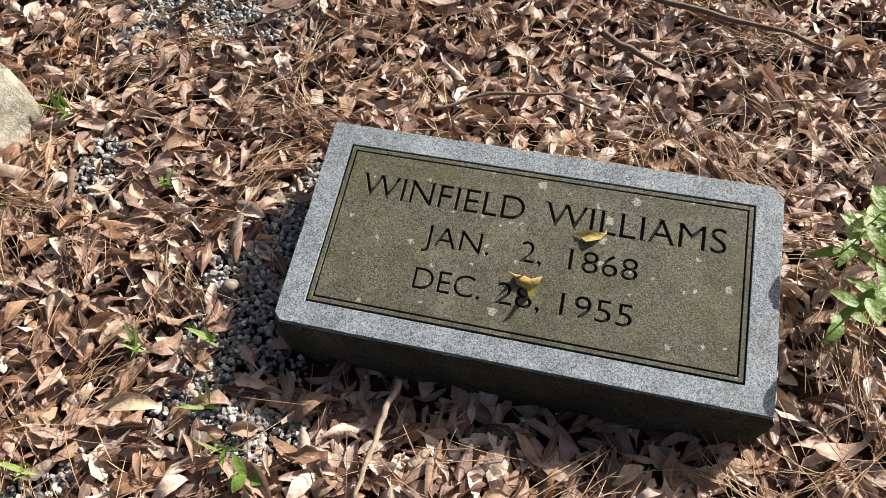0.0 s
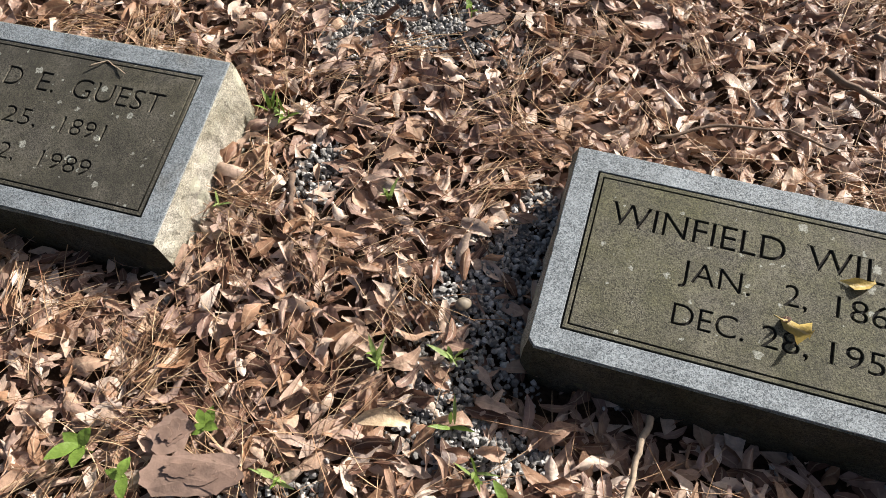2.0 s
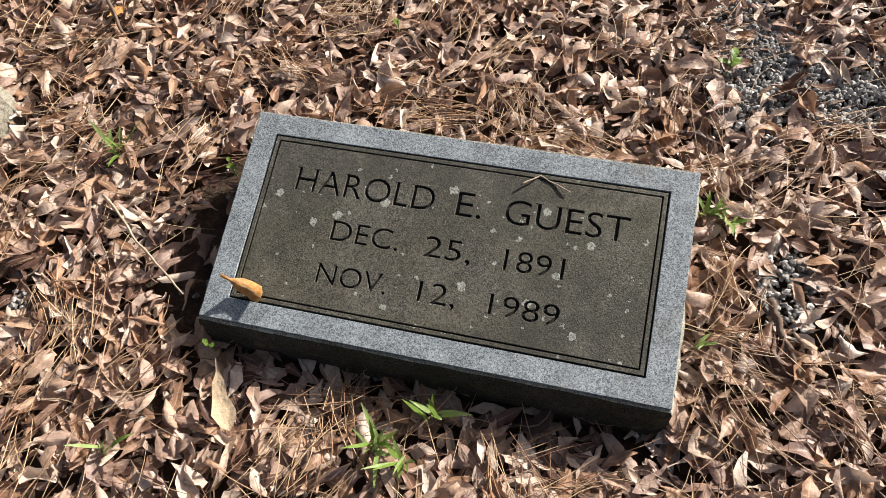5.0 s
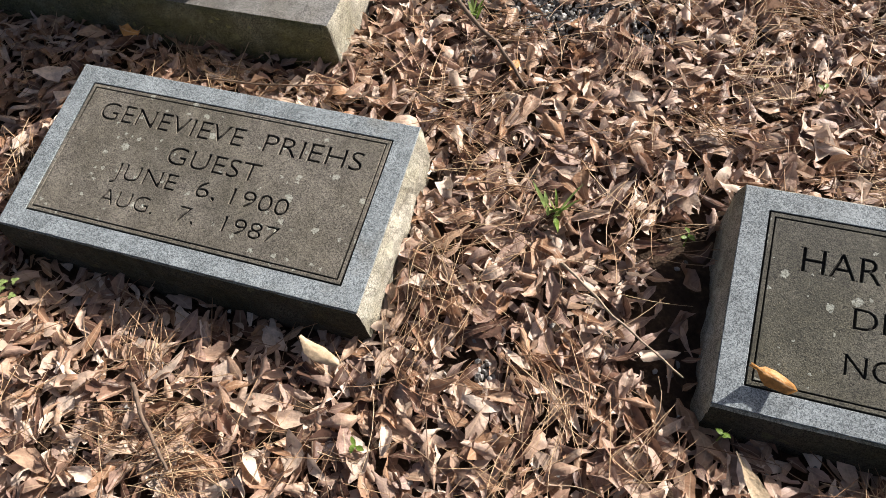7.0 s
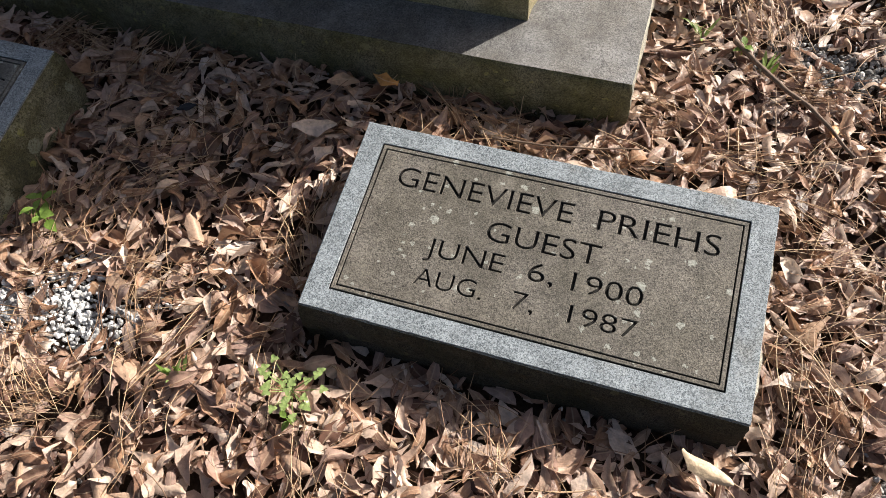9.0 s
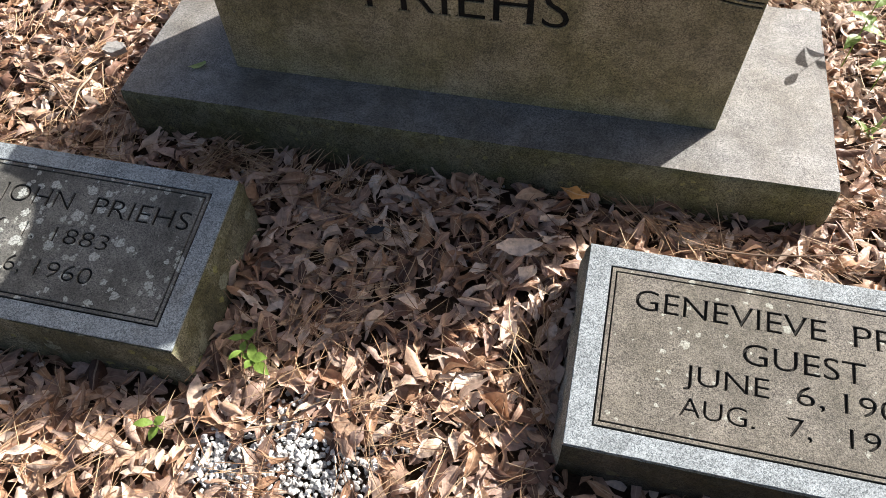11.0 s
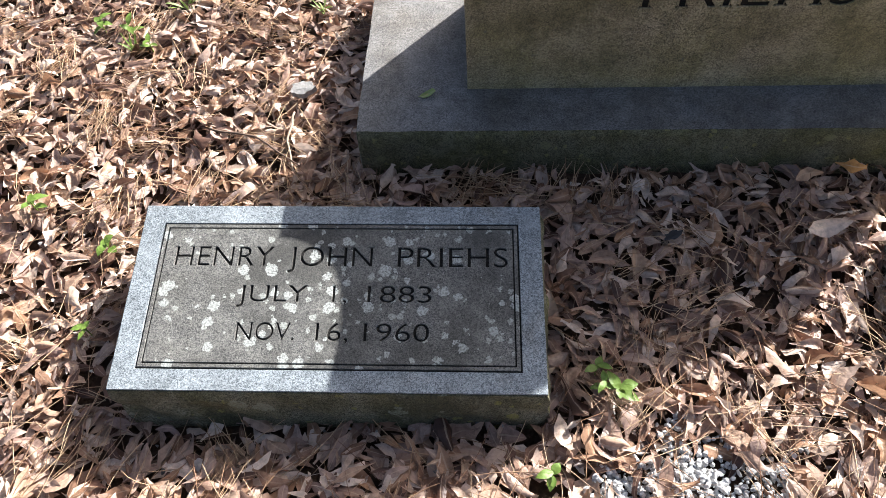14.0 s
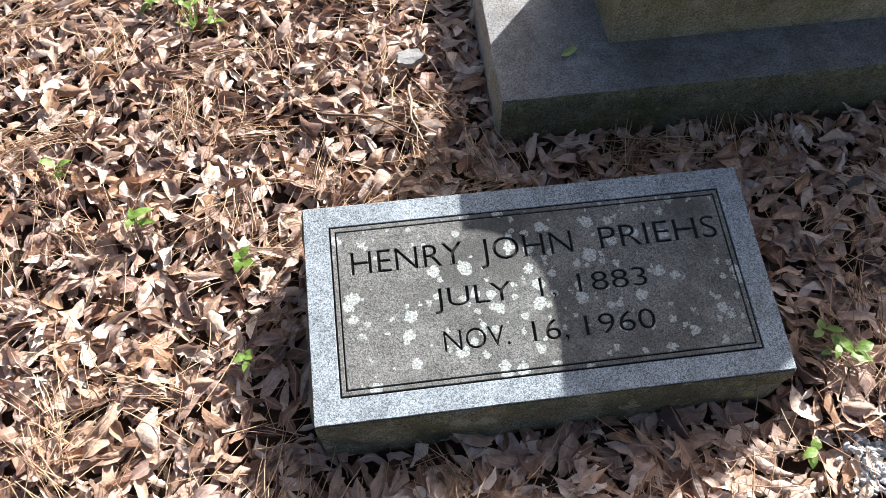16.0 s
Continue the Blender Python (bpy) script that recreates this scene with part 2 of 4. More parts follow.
def sky_block_material():
    m, n, l, b = material("unseen sky-blocking foliage", 0.9, 0.2)
    co = coords(n)
    col = ramp(n, l, noise_tex(n, l, co, 0.9, 8.0, 0.7), [(0.35, (0.02, 0.025, 0.012)), (0.55, (0.07, 0.085, 0.03)), (0.7, (0.13, 0.12, 0.055))])
    l.new(col, b.inputs["Base Color"])
    bump(n, l, b, noise_tex(n, l, co, 1.5, 8.0, 0.7), 1.0, 1.0)
    return m


SKY_BLOCK = sky_block_material()


# ---- building helpers ----
def part(name, bm, mat, parent=None, label="", smooth=False):
    me = bpy.data.meshes.new(name)
    bm.to_mesh(me)
    bm.free()
    if smooth:
        me.polygons.foreach_set("use_smooth", [True] * len(me.polygons))
    me.materials.append(mat)
    ob = new(name, me)
    ob.parent = parent
    return tagged(ob, label)


def rect(w, h, cuts=(0, 0, 0, 0)):
    """Rectangle about the origin; cuts: corner chamfers at bl, br, tr, tl."""
    x, y = w / 2, h / 2
    out = []
    for (sx, sy), c, first in (((-1, -1), cuts[0], "y"), ((1, -1), cuts[1], "x"), ((1, 1), cuts[2], "y"), ((-1, 1), cuts[3], "x")):
        a, b = (sx * x, sy * (y - c)), (sx * (x - c), sy * y)
        out += ([a, b] if first == "y" else [b, a]) if c else [(sx * x, sy * y)]
    return out


def letter_splines(text, left, right, base, cap):
    """Bezier outlines of a line of lettering, fitted between left and right, base line and cap height."""
    data = bpy.data.curves.new("lettering", "FONT")
    data.body = text
    ob = new("lettering", data)
    bpy.context.view_layer.update()
    cu = ob.to_curve(bpy.context.evaluated_depsgraph_get())
    splines = []
    for s in cu.splines:
        splines.append([(p.co.xy, p.handle_left.xy, p.handle_right.xy) for p in s.bezier_points])
    pts = [p[0] for s in splines for p in s]
    x0, x1 = min(p.x for p in pts), max(p.x for p in pts)
    y1 = 0.73
    fx, fy = (right - left) / (x1 - x0), cap / y1
    ob.to_curve_clear()
    bpy.data.objects.remove(ob)
    bpy.data.curves.remove(data)
    place = lambda v: (left + (v[0] - x0) * fx, base + v[1] * fy, 0.0)
    glyphs = [[tuple(place(v) for v in p) for p in s] for s in splines]
    spans = [(min(p[0][0] for p in g), max(p[0][0] for p in g)) for g in glyphs]
    extra, taken = [], []
    for i, g in enumerate(glyphs):
        for w in serifs(g, base, cap):
            x0, x1 = min(p[0][0] for p in w), max(p[0][0] for p in w)
            near = [s for j, s in enumerate(spans) if not (s[0] >= spans[i][0] - 1e-5 and s[1] <= spans[i][1] + 1e-5)]
            foot = w[0][0][1] < base + cap / 2
            clash = any(x0 < b + 0.0007 and x1 > a - 0.0007 for a, b in near)
            clash = clash or any(f == foot and x0 < b + 0.0005 and x1 > a - 0.0005 for a, b, f in taken)
            if not clash:
                extra.append(w)
                taken.append((x0, x1, foot))
    return glyphs + extra


def serifs(glyph, base, cap):
    """Small wedge serifs beside the stem ends of one letter outline, a hair off the stem."""
    out, n = [], len(glyph)
    ys = [p[0][1] for p in glyph]
    low, high = min(ys), max(ys)
    if high - low < 0.6 * cap or abs(low - base) > 0.04 * cap:
        return out
    gap, w, h = 0.0005, 0.065 * cap, 0.05 * cap
    for i in range(n):
        a, b = glyph[i][0], glyph[(i + 1) % n][0]
        if abs(a[1] - b[1]) > 0.004 * cap or abs(glyph[i][2][1] - a[1]) > 0.01 * cap:
            continue
        foot = abs(a[1] - low) < 0.03 * cap
        if not foot and abs(a[1] - high) > 0.03 * cap:
            continue
        ends = [(a, glyph[i - 1][0]), (b, glyph[(i + 2) % n][0])]
        ends.sort(key=lambda e: e[0][0])
        long_edge = ends[1][0][0] - ends[0][0][0] > 0.24 * cap
        for side, (p, q) in zip((-1, 1), ends):
            dy, dx = q[1] - p[1], q[0] - p[0]
            if (side > 0 and long_edge) or abs(dy) < 0.12 * cap or abs(dx) > 0.55 * abs(dy) or (dy > 0) != foot:
                continue
            up = 1 if dy > 0 else -1
            lean = dx / abs(dy)
            x = p[0] + side * gap
            pts = [(x, p[1]), (x + side * w, p[1]), (x + side * w, p[1] + up * 0.5 * h), (x + lean * 1.8 * h, p[1] + up * 1.8 * h)]
            out.append([((u, v, 0.0),) * 3 for u, v in pts])
    return out


def plate(name, polys, letters, thick, mat, parent, matrix, label="", soften=0.0005, thin=0.0):
    """A flat stone plate, top at local z 0, with the further outlines and the letters cut through it."""
    area = lambda p: abs(sum(a[0] * b[1] - b[0] * a[1] for a, b in zip(p, p[1:] + p[:1]))) / 2
    want = area(polys[0]) - sum(area(p) for p in polys[1:])
    bare = [g for g in letters if len(g) != 4 or g[0][0] != g[0][1]]
    for glyphs, ease in ((letters, 1.0), (letters, 0.6), (letters, 0.3), (bare, 0.7), (bare, 0.4), (bare, 0.2)):
        cu = bpy.data.curves.new(name, "CURVE")
        cu.dimensions, cu.fill_mode, cu.resolution_u, cu.bevel_resolution = "2D", "BOTH", 4, 1
        cu.extrude, cu.bevel_depth, cu.offset = thick / 2 - soften * ease, soften * ease, (thin - 1) * soften * ease
        for poly in polys:
            s = cu.splines.new("POLY")
            s.points.add(len(poly) - 1)
            for p, (x, y) in zip(s.points, poly):
                p.co = (x, y, 0, 1)
            s.use_cyclic_u = True
        for glyph in glyphs:
            s = cu.splines.new("BEZIER")
            s.bezier_points.add(len(glyph) - 1)
            for p, (co, hl, hr) in zip(s.bezier_points, glyph):
                p.handle_left_type = p.handle_right_type = "FREE"
                p.co, p.handle_left, p.handle_right = co, hl, hr
            s.use_cyclic_u = True
        tmp = new(name + "_outline", cu)
        bpy.context.view_layer.update()
        me = bpy.data.meshes.new_from_object(tmp.evaluated_get(bpy.context.evaluated_depsgraph_get()))
        bpy.data.objects.remove(tmp)
        bpy.data.curves.remove(cu)
        if sum(p.area for p in me.polygons if p.normal.z > 0.95) > 0.78 * want:
            break
    me.transform(Matrix.Translation((0, 0, -thick / 2)))
    me.materials.clear()
    me.materials.append(mat)
    me.name = name
    ob = new(name, me)
    ob.parent = parent
    ob.matrix_local = matrix
    if letters:
        split_islands(ob)
    return tagged(ob, label)


def split_islands(ob):
    """The stone left standing inside the letters becomes a part of its own."""
    bm = bmesh.new()
    bm.from_mesh(ob.data)
    bmesh.ops.remove_doubles(bm, verts=bm.verts, dist=1e-5)
    left, groups = set(bm.verts), []
    while left:
        todo, seen = [left.pop()], []
        while todo:
            v = todo.pop()
            seen.append(v)
            for e in v.link_edges:
                o = e.other_vert(v)
                if o in left:
                    left.remove(o)
                    todo.append(o)
        groups.append(seen)
    groups.sort(key=lambda g: -max(v.co.x for v in g) + min(v.co.x for v in g))
    small = bm.copy()
    bm.verts.index_update()
    keep = {v.index for v in groups[0]}
    small.verts.ensure_lookup_table()
    bmesh.ops.delete(small, geom=[v for i, v in enumerate(small.verts) if i in keep], context="VERTS")
    bmesh.ops.delete(bm, geom=[v for v in bm.verts if v.index not in keep], context="VERTS")
    bm.to_mesh(ob.data)
    bm.free()
    if len(small.verts):
        inner = part("letter_counter", small, ob.data.materials[0], ob)
        tagged(inner, kind="stuff")
    else:
        small.free()


def rough_block(outline, top, bottom, bulge, seed, drop=0.0, step=0.011, levels=8):
    """A block with rock-pitched sides. outline: corners of its top, top: height at (x, y); the sides swell outward by up to bulge."""
    bm = bmesh.new()
    ring = []
    k = len(outline)
    for i in range(k):
        a, b = Vector(outline[i]), Vector(outline[(i + 1) % k])
        n = max(1, round((b - a).length / step))
        side = (b - a).normalized()
        out = Vector((side.y, -side.x))
        for j in range(n):
            ring.append((a.lerp(b, j / n), out, j == 0))
    rows = []
    for lv in range(levels + 1):
        f = lv / levels
        row = []
        for p, out, corner in ring:
            z = top(p.x, p.y) - drop
            z = z + (bottom - z) * f
            rough = noise.fractal(Vector((p.x * 22 + seed, p.y * 22, z * 26)), 0.9, 2.1, 4)
            push = 0.0 if lv == 0 else bulge * (0.35 + 0.5 * min(1, 2 * f) + 0.65 * rough)
            chip = 0.0012 * rough if lv == 0 else 0.0
            q = p + out * (push + chip)
            row.append(bm.verts.new((q.x, q.y, z)))
        rows.append(row)
    n = len(ring)
    for a, b in zip(rows, rows[1:]):
        for i in range(n):
            bm.faces.new((a[i], b[i], b[(i + 1) % n], a[(i + 1) % n]))
    bm.faces.new(rows[0])
    bm.faces.new(list(reversed(rows[-1])))
    bmesh.ops.recalc_face_normals(bm, faces=bm.faces)
    return bm


# ---- ground ----
STONES = []  # footprints: centre x, y, half width, half depth


def build_sky_block():
    """Unseen ring added to block low sky and warm the fill, with an uneven treetop line."""
    bm = bmesh.new()
    n = 240
    rows = []
    for lv in range(5):
        row = []
        for i in range(n):
            a = 2 * math.pi * i / n
            tall = 13 + 6 * noise.noise((math.cos(a) * 3, math.sin(a) * 3, 1)) + 5 * noise.noise((math.cos(a) * 17, math.sin(a) * 17, 7))
            r = 62 + 3 * noise.noise((math.cos(a) * 9, math.sin(a) * 9, lv * 1.3)) + lv * 0.8
            row.append(bm.verts.new((math.cos(a) * r, math.sin(a) * r, -0.5 + tall * lv / 4)))
        rows.append(row)
    for a, b in zip(rows, rows[1:]):
        for i in range(n):
            bm.faces.new((a[i], a[(i + 1) % n], b[(i + 1) % n], b[i]))
    ob = part("backdrop", bm, SKY_BLOCK, None, "unseen added ring of foliage that blocks low sky", True)
    tagged(ob, category="woods", kind="structure")


build_sky_block()


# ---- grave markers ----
def set_front(ob, mat):
    """Gives faces turned to -y a front material: moss, dirt and, in the darkest, shade."""
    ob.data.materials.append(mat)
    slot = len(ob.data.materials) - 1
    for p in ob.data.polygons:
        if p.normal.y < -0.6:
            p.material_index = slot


def worn(poly, seed, step=0.007):
    """The outline with small nicks along its edges."""
    out = []
    for a, b in zip(poly, poly[1:] + poly[:1]):
        a, b = Vector(a), Vector(b)
        side = (b - a).normalized()
        inward = Vector((-side.y, side.x))
        n = max(1, round((b - a).length / step))
        for j in range(n):
            p = a.lerp(b, j / n)
            v = noise.noise((p.x * 60 + seed, p.y * 60, seed))
            nick = 0.0004 * v + (0.0035 * max(0.0, noise.noise((p.x * 38, p.y * 38 + seed, 4)) - 0.42) if 0 < j else 0)
            out.append(tuple(p + inward * nick))
    return out


def marker(centre, yaw, size, back, front, lines, panel_mat, front_mat, cuts, label, seed):
    """A bevel-top marker. back, front: heights of the top's left and right corners."""
    w, d = size
    root = tagged(new("grave_marker"), label, "grave marker", "row of family grave markers")
    root.matrix_world = pose(centre[0], centre[1], 0, 0, 0, yaw)
    STONES.append((centre[0], centre[1], w / 2, d / 2))
    zc = (sum(back) + sum(front)) / 4
    sx = (back[1] - back[0] + front[1] - front[0]) / 2 / w
    sy = (sum(back) - sum(front)) / 2 / d
    top = lambda x, y: zc + sx * x + sy * y
    ax, ay = Vector((1, 0, sx)).normalized(), Vector((0, 1, sy)).normalized()
    az = ax.cross(ay).normalized()
    m = Matrix((ax, ay, az)).transposed().to_4x4()
    m.translation = (0, 0, zc)
    deep = 0.004
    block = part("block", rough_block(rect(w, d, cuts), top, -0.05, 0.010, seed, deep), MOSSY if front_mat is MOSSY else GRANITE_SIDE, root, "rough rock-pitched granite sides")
    set_front(block, front_mat)
    px, py = w - 0.074, d - 0.067
    g = 0.0028
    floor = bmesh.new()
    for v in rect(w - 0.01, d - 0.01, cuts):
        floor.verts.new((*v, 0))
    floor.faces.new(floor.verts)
    inlay_floor = part("carved_recess", floor, CARVED, root, "near-black floor of the carving")
    inlay_floor.matrix_local = m @ Matrix.Translation((0, 0, -deep + 0.0006))
    plate("rim", [worn(rect(w, d, cuts), seed), rect(px, py)], [], deep, GRANITE_RIM, root, m, "blue-grey speckled granite rim", 0.0008)
    plate("border_line", [rect(px - 2 * g, py - 2 * g), rect(px - 0.017, py - 0.017)], [], deep, panel_mat, root, m)
    letters = []
    for text, left, right, base, cap in lines:
        letters += letter_splines(text, left, right, base, cap)
    plate("panel", [rect(px - 0.017 - 2 * g, py - 0.017 - 2 * g)], letters, deep, panel_mat, root, m, "weathered inscribed granite panel with lichen", 0.0011, 0.75)
    return root, m


marker_w, top_w = marker((-0.043, 0.524), -1.15, (0.662, 0.322), (0.121, 0.1225), (0.0752, 0.0761),
    [("WINFIELD", -0.262, -0.019, 0.046, 0.04), ("WILLIAMS", 0.01, 0.259, 0.046, 0.04), ("JAN.", -0.153, -0.057, -0.015, 0.034), ("2,", -0.014, 0.017, -0.015, 0.034), ("1868", 0.053, 0.147, -0.015, 0.034), ("DEC.", -0.153, -0.057, -0.081, 0.034), ("28,", -0.036, 0.025, -0.081, 0.034), ("1955", 0.051, 0.147, -0.081, 0.034)],
    PANEL_W, GRIMY_SHADED, (0.010, 0, 0.016, 0), "grey granite marker with olive stained panel and chipped corners", 1.0)
marker_h, top_h = marker((-1.305, 0.5516), 0.0, (0.670, 0.331), (0.1152, 0.131), (0.0434, 0.0598),
    [("HAROLD", -0.246, -0.03, 0.047, 0.04), ("E.", 0.003, 0.041, 0.047, 0.04), ("GUEST", 0.074, 0.25, 0.047, 0.04), ("DEC.", -0.172, -0.068, -0.021, 0.033), ("25,", -0.03, 0.039, -0.021, 0.033), ("1891", 0.086, 0.171, -0.021, 0.033), ("NOV.", -0.177, -0.071, -0.087, 0.032), ("12,", -0.025, 0.03, -0.087, 0.032), ("1989", 0.077, 0.175, -0.087, 0.032)],
    PANEL_H, GRIMY_SHADED, (0, 0, 0, 0), "grey granite marker with dark weathered panel, slightly sunken", 7.0)
marker_g, top_g = marker((-2.4846, 0.5498), -0.3, (0.657, 0.331), (0.1065, 0.1083), (0.0629, 0.0658),
    [("GENEVIEVE", -0.249, 0.036, 0.063, 0.037), ("PRIEHS", 0.074, 0.255, 0.063, 0.037), ("GUEST", -0.085, 0.09, 0.005, 0.036), ("JUNE", -0.168, -0.045, -0.042, 0.032), ("6,", -0.008, 0.032, -0.042, 0.032), ("1900", 0.058, 0.162, -0.042, 0.032), ("AUG.", -0.171, -0.064, -0.091, 0.03), ("7,", -0.02, 0.014, -0.091, 0.03), ("1987", 0.064, 0.163, -0.091, 0.03)],
    PANEL_G, GRIMY_SHADED, (0, 0, 0, 0), "grey granite marker with brown panel and pale lichen specks", 13.0)
marker_j, top_j = marker((-3.773, 0.557), 0.7, (0.675, 0.322), (0.1331, 0.1154), (0.0928, 0.0744),
    [("HENRY", -0.272, -0.106, 0.048, 0.038), ("JOHN", -0.082, 0.059, 0.048, 0.038), ("PRIEHS", 0.1, 0.282, 0.048, 0.038), ("JULY", -0.158, -0.043, -0.015, 0.031), ("1,", -0.003, 0.021, -0.015, 0.031), ("1883", 0.054, 0.158, -0.015, 0.031), ("NOV.", -0.151, -0.057, -0.08, 0.032), ("16,", -0.024, 0.028, -0.08, 0.032), ("1960", 0.052, 0.156, -0.08, 0.032)],
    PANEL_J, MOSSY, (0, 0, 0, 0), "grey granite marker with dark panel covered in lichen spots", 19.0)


# ---- family stone ----
DIE = (-3.090, 0.950, 1.020, 1.290, 0.100)  # centre x, width, front, back, foot height


def shoulder(e):
    """Height of the top above the foot, at the distance e from the side."""
    if e < 0.30:
        return 0.302 + 1.55 * e * e
    return 0.302 + 1.55 * 0.09 + 0.93 * (e - 0.30) - 2.3 * (e - 0.30) ** 2


def top_line(w, inset, steps=48):
    """Points of the top from the right to the left side, lowered by inset."""
    return [(x, shoulder(w / 2 - abs(x)) - inset) for x in (w / 2 - w * i / steps for i in range(steps + 1))]


def family_stone():
    cx, w, y0, y1, z0 = DIE
    root = tagged(new("family_headstone"), "large upright granite family headstone with curved shoulders and algae", "headstone")
    root.matrix_world = pose(cx, y0, 0)
    STONES.append((-3.0905, 1.155, 0.685, 0.245))
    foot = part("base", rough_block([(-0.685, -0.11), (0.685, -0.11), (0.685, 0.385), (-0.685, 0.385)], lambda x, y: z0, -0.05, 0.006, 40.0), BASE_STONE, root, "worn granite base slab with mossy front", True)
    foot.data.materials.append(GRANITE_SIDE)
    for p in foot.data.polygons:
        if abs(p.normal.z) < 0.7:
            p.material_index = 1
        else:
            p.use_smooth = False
    set_front(foot, FLECKED)
    deep = 0.004
    outline = [(-w / 2, 0.0), (w / 2, 0.0)] + top_line(w, 0.0)
    bm = bmesh.new()
    depth = y1 - y0
    rings = []
    for k in range(9):
        y = deep + (depth - deep) * k / 8
        row = []
        for i, (x, z) in enumerate(outline):
            edge = 0.0 if k in (0, 8) else 0.006 * (0.6 + noise.fractal(Vector((x * 20, y * 25, z * 25 + 5)), 0.9, 2.1, 3))
            sx = 1 if x > 0 else -1
            row.append(bm.verts.new((x + (sx * edge if abs(x) > w / 2 - 0.001 else 0), y, z0 + z)))
        rings.append(row)
    n = len(outline)
    for a, b in zip(rings, rings[1:]):
        for i in range(n):
            bm.faces.new((a[i], b[i], b[(i + 1) % n], a[(i + 1) % n]))
    bm.faces.new(list(reversed(rings[0])))
    bm.faces.new(rings[-1])
    bmesh.ops.recalc_face_normals(bm, faces=bm.faces)
    part("die", bm, DIE_STONE, root, "upright slab with cove shoulders")
    stand = Matrix(((1, 0, 0, 0), (0, 0, -1, 0), (0, 1, 0, z0), (0, 0, 0, 1)))
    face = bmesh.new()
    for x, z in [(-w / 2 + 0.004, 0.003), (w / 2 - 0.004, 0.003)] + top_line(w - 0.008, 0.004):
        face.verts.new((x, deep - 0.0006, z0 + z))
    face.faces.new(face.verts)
    part("carved_recess", face, CARVED, root, "near-black floor of the carving")
    grooves = []
    for inset, e1 in ((0.028, 0.30), (0.036, 0.30)):
        for side in (1, -1):
            es = [0.002 + (e1 - 0.002) * i / 24 for i in range(25)]
            hi = [(side * (w / 2 - e), shoulder(e) - inset) for e in es]
            lo = [(side * (w / 2 - e), shoulder(e) - inset - 0.0042) for e in reversed(es)]
            grooves.append(hi + lo)
    field = [(0.165, 0.318), (0.178, 0.352), (0.12, 0.40), (0.0, 0.43), (-0.12, 0.40), (-0.178, 0.352), (-0.165, 0.318)]
    plate("front_face", [outline, field] + grooves, letter_splines("PRIEHS", -0.174, 0.182, 0.183, 0.081), deep, DIE_STONE, root, stand, "algae-stained face with deep cut family name", 0.0008, 0.6)
    # carved scroll ornament above the name
    for side in (1, -1):
        cu = bpy.data.curves.new("scroll", "CURVE")
        cu.dimensions, cu.bevel_depth, cu.bevel_resolution = "3D", 0.0035, 2
        s = cu.splines.new("POLY")
        pts = []
        for i in range(40):
            a = i / 39 * 4.2 * math.pi
            r = 0.024 * (1 - i / 46)
            pts.append((side * (0.185 + r * math.sin(a)), 0.338 - r * math.cos(a)))
        lead = [(side * 0.185 * i / 10, 0.314 + 0.004 * math.sin(i * 0.6)) for i in range(10)]
        pts = lead + pts
        s.points.add(len(pts) - 1)
        for p, (x, z) in zip(s.points, pts):
            p.co = (x, -0.001, z0 + z, 1)
        tmp = new("scroll_outline", cu)
        bpy.context.view_layer.update()
        me = bpy.data.meshes.new_from_object(tmp.evaluated_get(bpy.context.evaluated_depsgraph_get()))
        bpy.data.objects.remove(tmp)
        me.materials.clear()
        me.materials.append(DIE_STONE)
        ob = new("scroll", me)
        ob.parent = root
        for k in range(5):
            bm = bmesh.new()
            bmesh.ops.create_icosphere(bm, subdivisions=2, radius=1.0)
            bm.transform(pose(side * (0.02 + 0.034 * k), -0.001, z0 + 0.345 + 0.008 * (k % 2), 0, side * (35 - 8 * k), 0) @ Matrix.Diagonal((0.011, 0.006, 0.024, 1)))
            part("carved_leaf", bm, DIE_STONE, root, "pale carved leaf", True)


family_stone()


# ---- soil ----
def hollow(x, y):
    """Depth of the washed-out hollow along the fronts of the markers."""
    d = np.zeros(len(x))
    for cx, cy, hw, hd in STONES[:4]:
        out = np.maximum(np.abs(x - cx) - hw, 0)
        front = np.clip(1.35 - (cy - hd - y) / 0.13, 0, 1) * (y < cy) * np.clip(1 - out / 0.07, 0, 1)
        d = np.maximum(d, 0.026 * front)
    return d


def ground_height(x, y):
    return -0.022 + 0.007 * noise.noise(Vector((x * 3.1, y * 3.1, 0.3))) - float(hollow(np.array([x]), np.array([y]))[0])


def build_ground():
    bm = bmesh.new()
    xs = [-400, -60, -12] + [-7] + [-5.5 + 0.04 * i for i in range(171)] + [3] + [9, 60, 400]
    ys = [-400, -60, -8] + [-2] + [-0.4 + 0.04 * i for i in range(71)] + [5] + [10, 60, 400]
    grid = [[bm.verts.new((x, y, ground_height(x, y))) for x in xs] for y in ys]
    for a, b in zip(grid, grid[1:]):
        for i in range(len(xs) - 1):
            bm.faces.new((a[i], a[i + 1], b[i + 1], b[i]))
    ob = part("ground", bm, SOIL, None, "dark leaf-strewn soil of the burial plot", True)
    tagged(ob, category="ground", kind="structure")


build_ground()


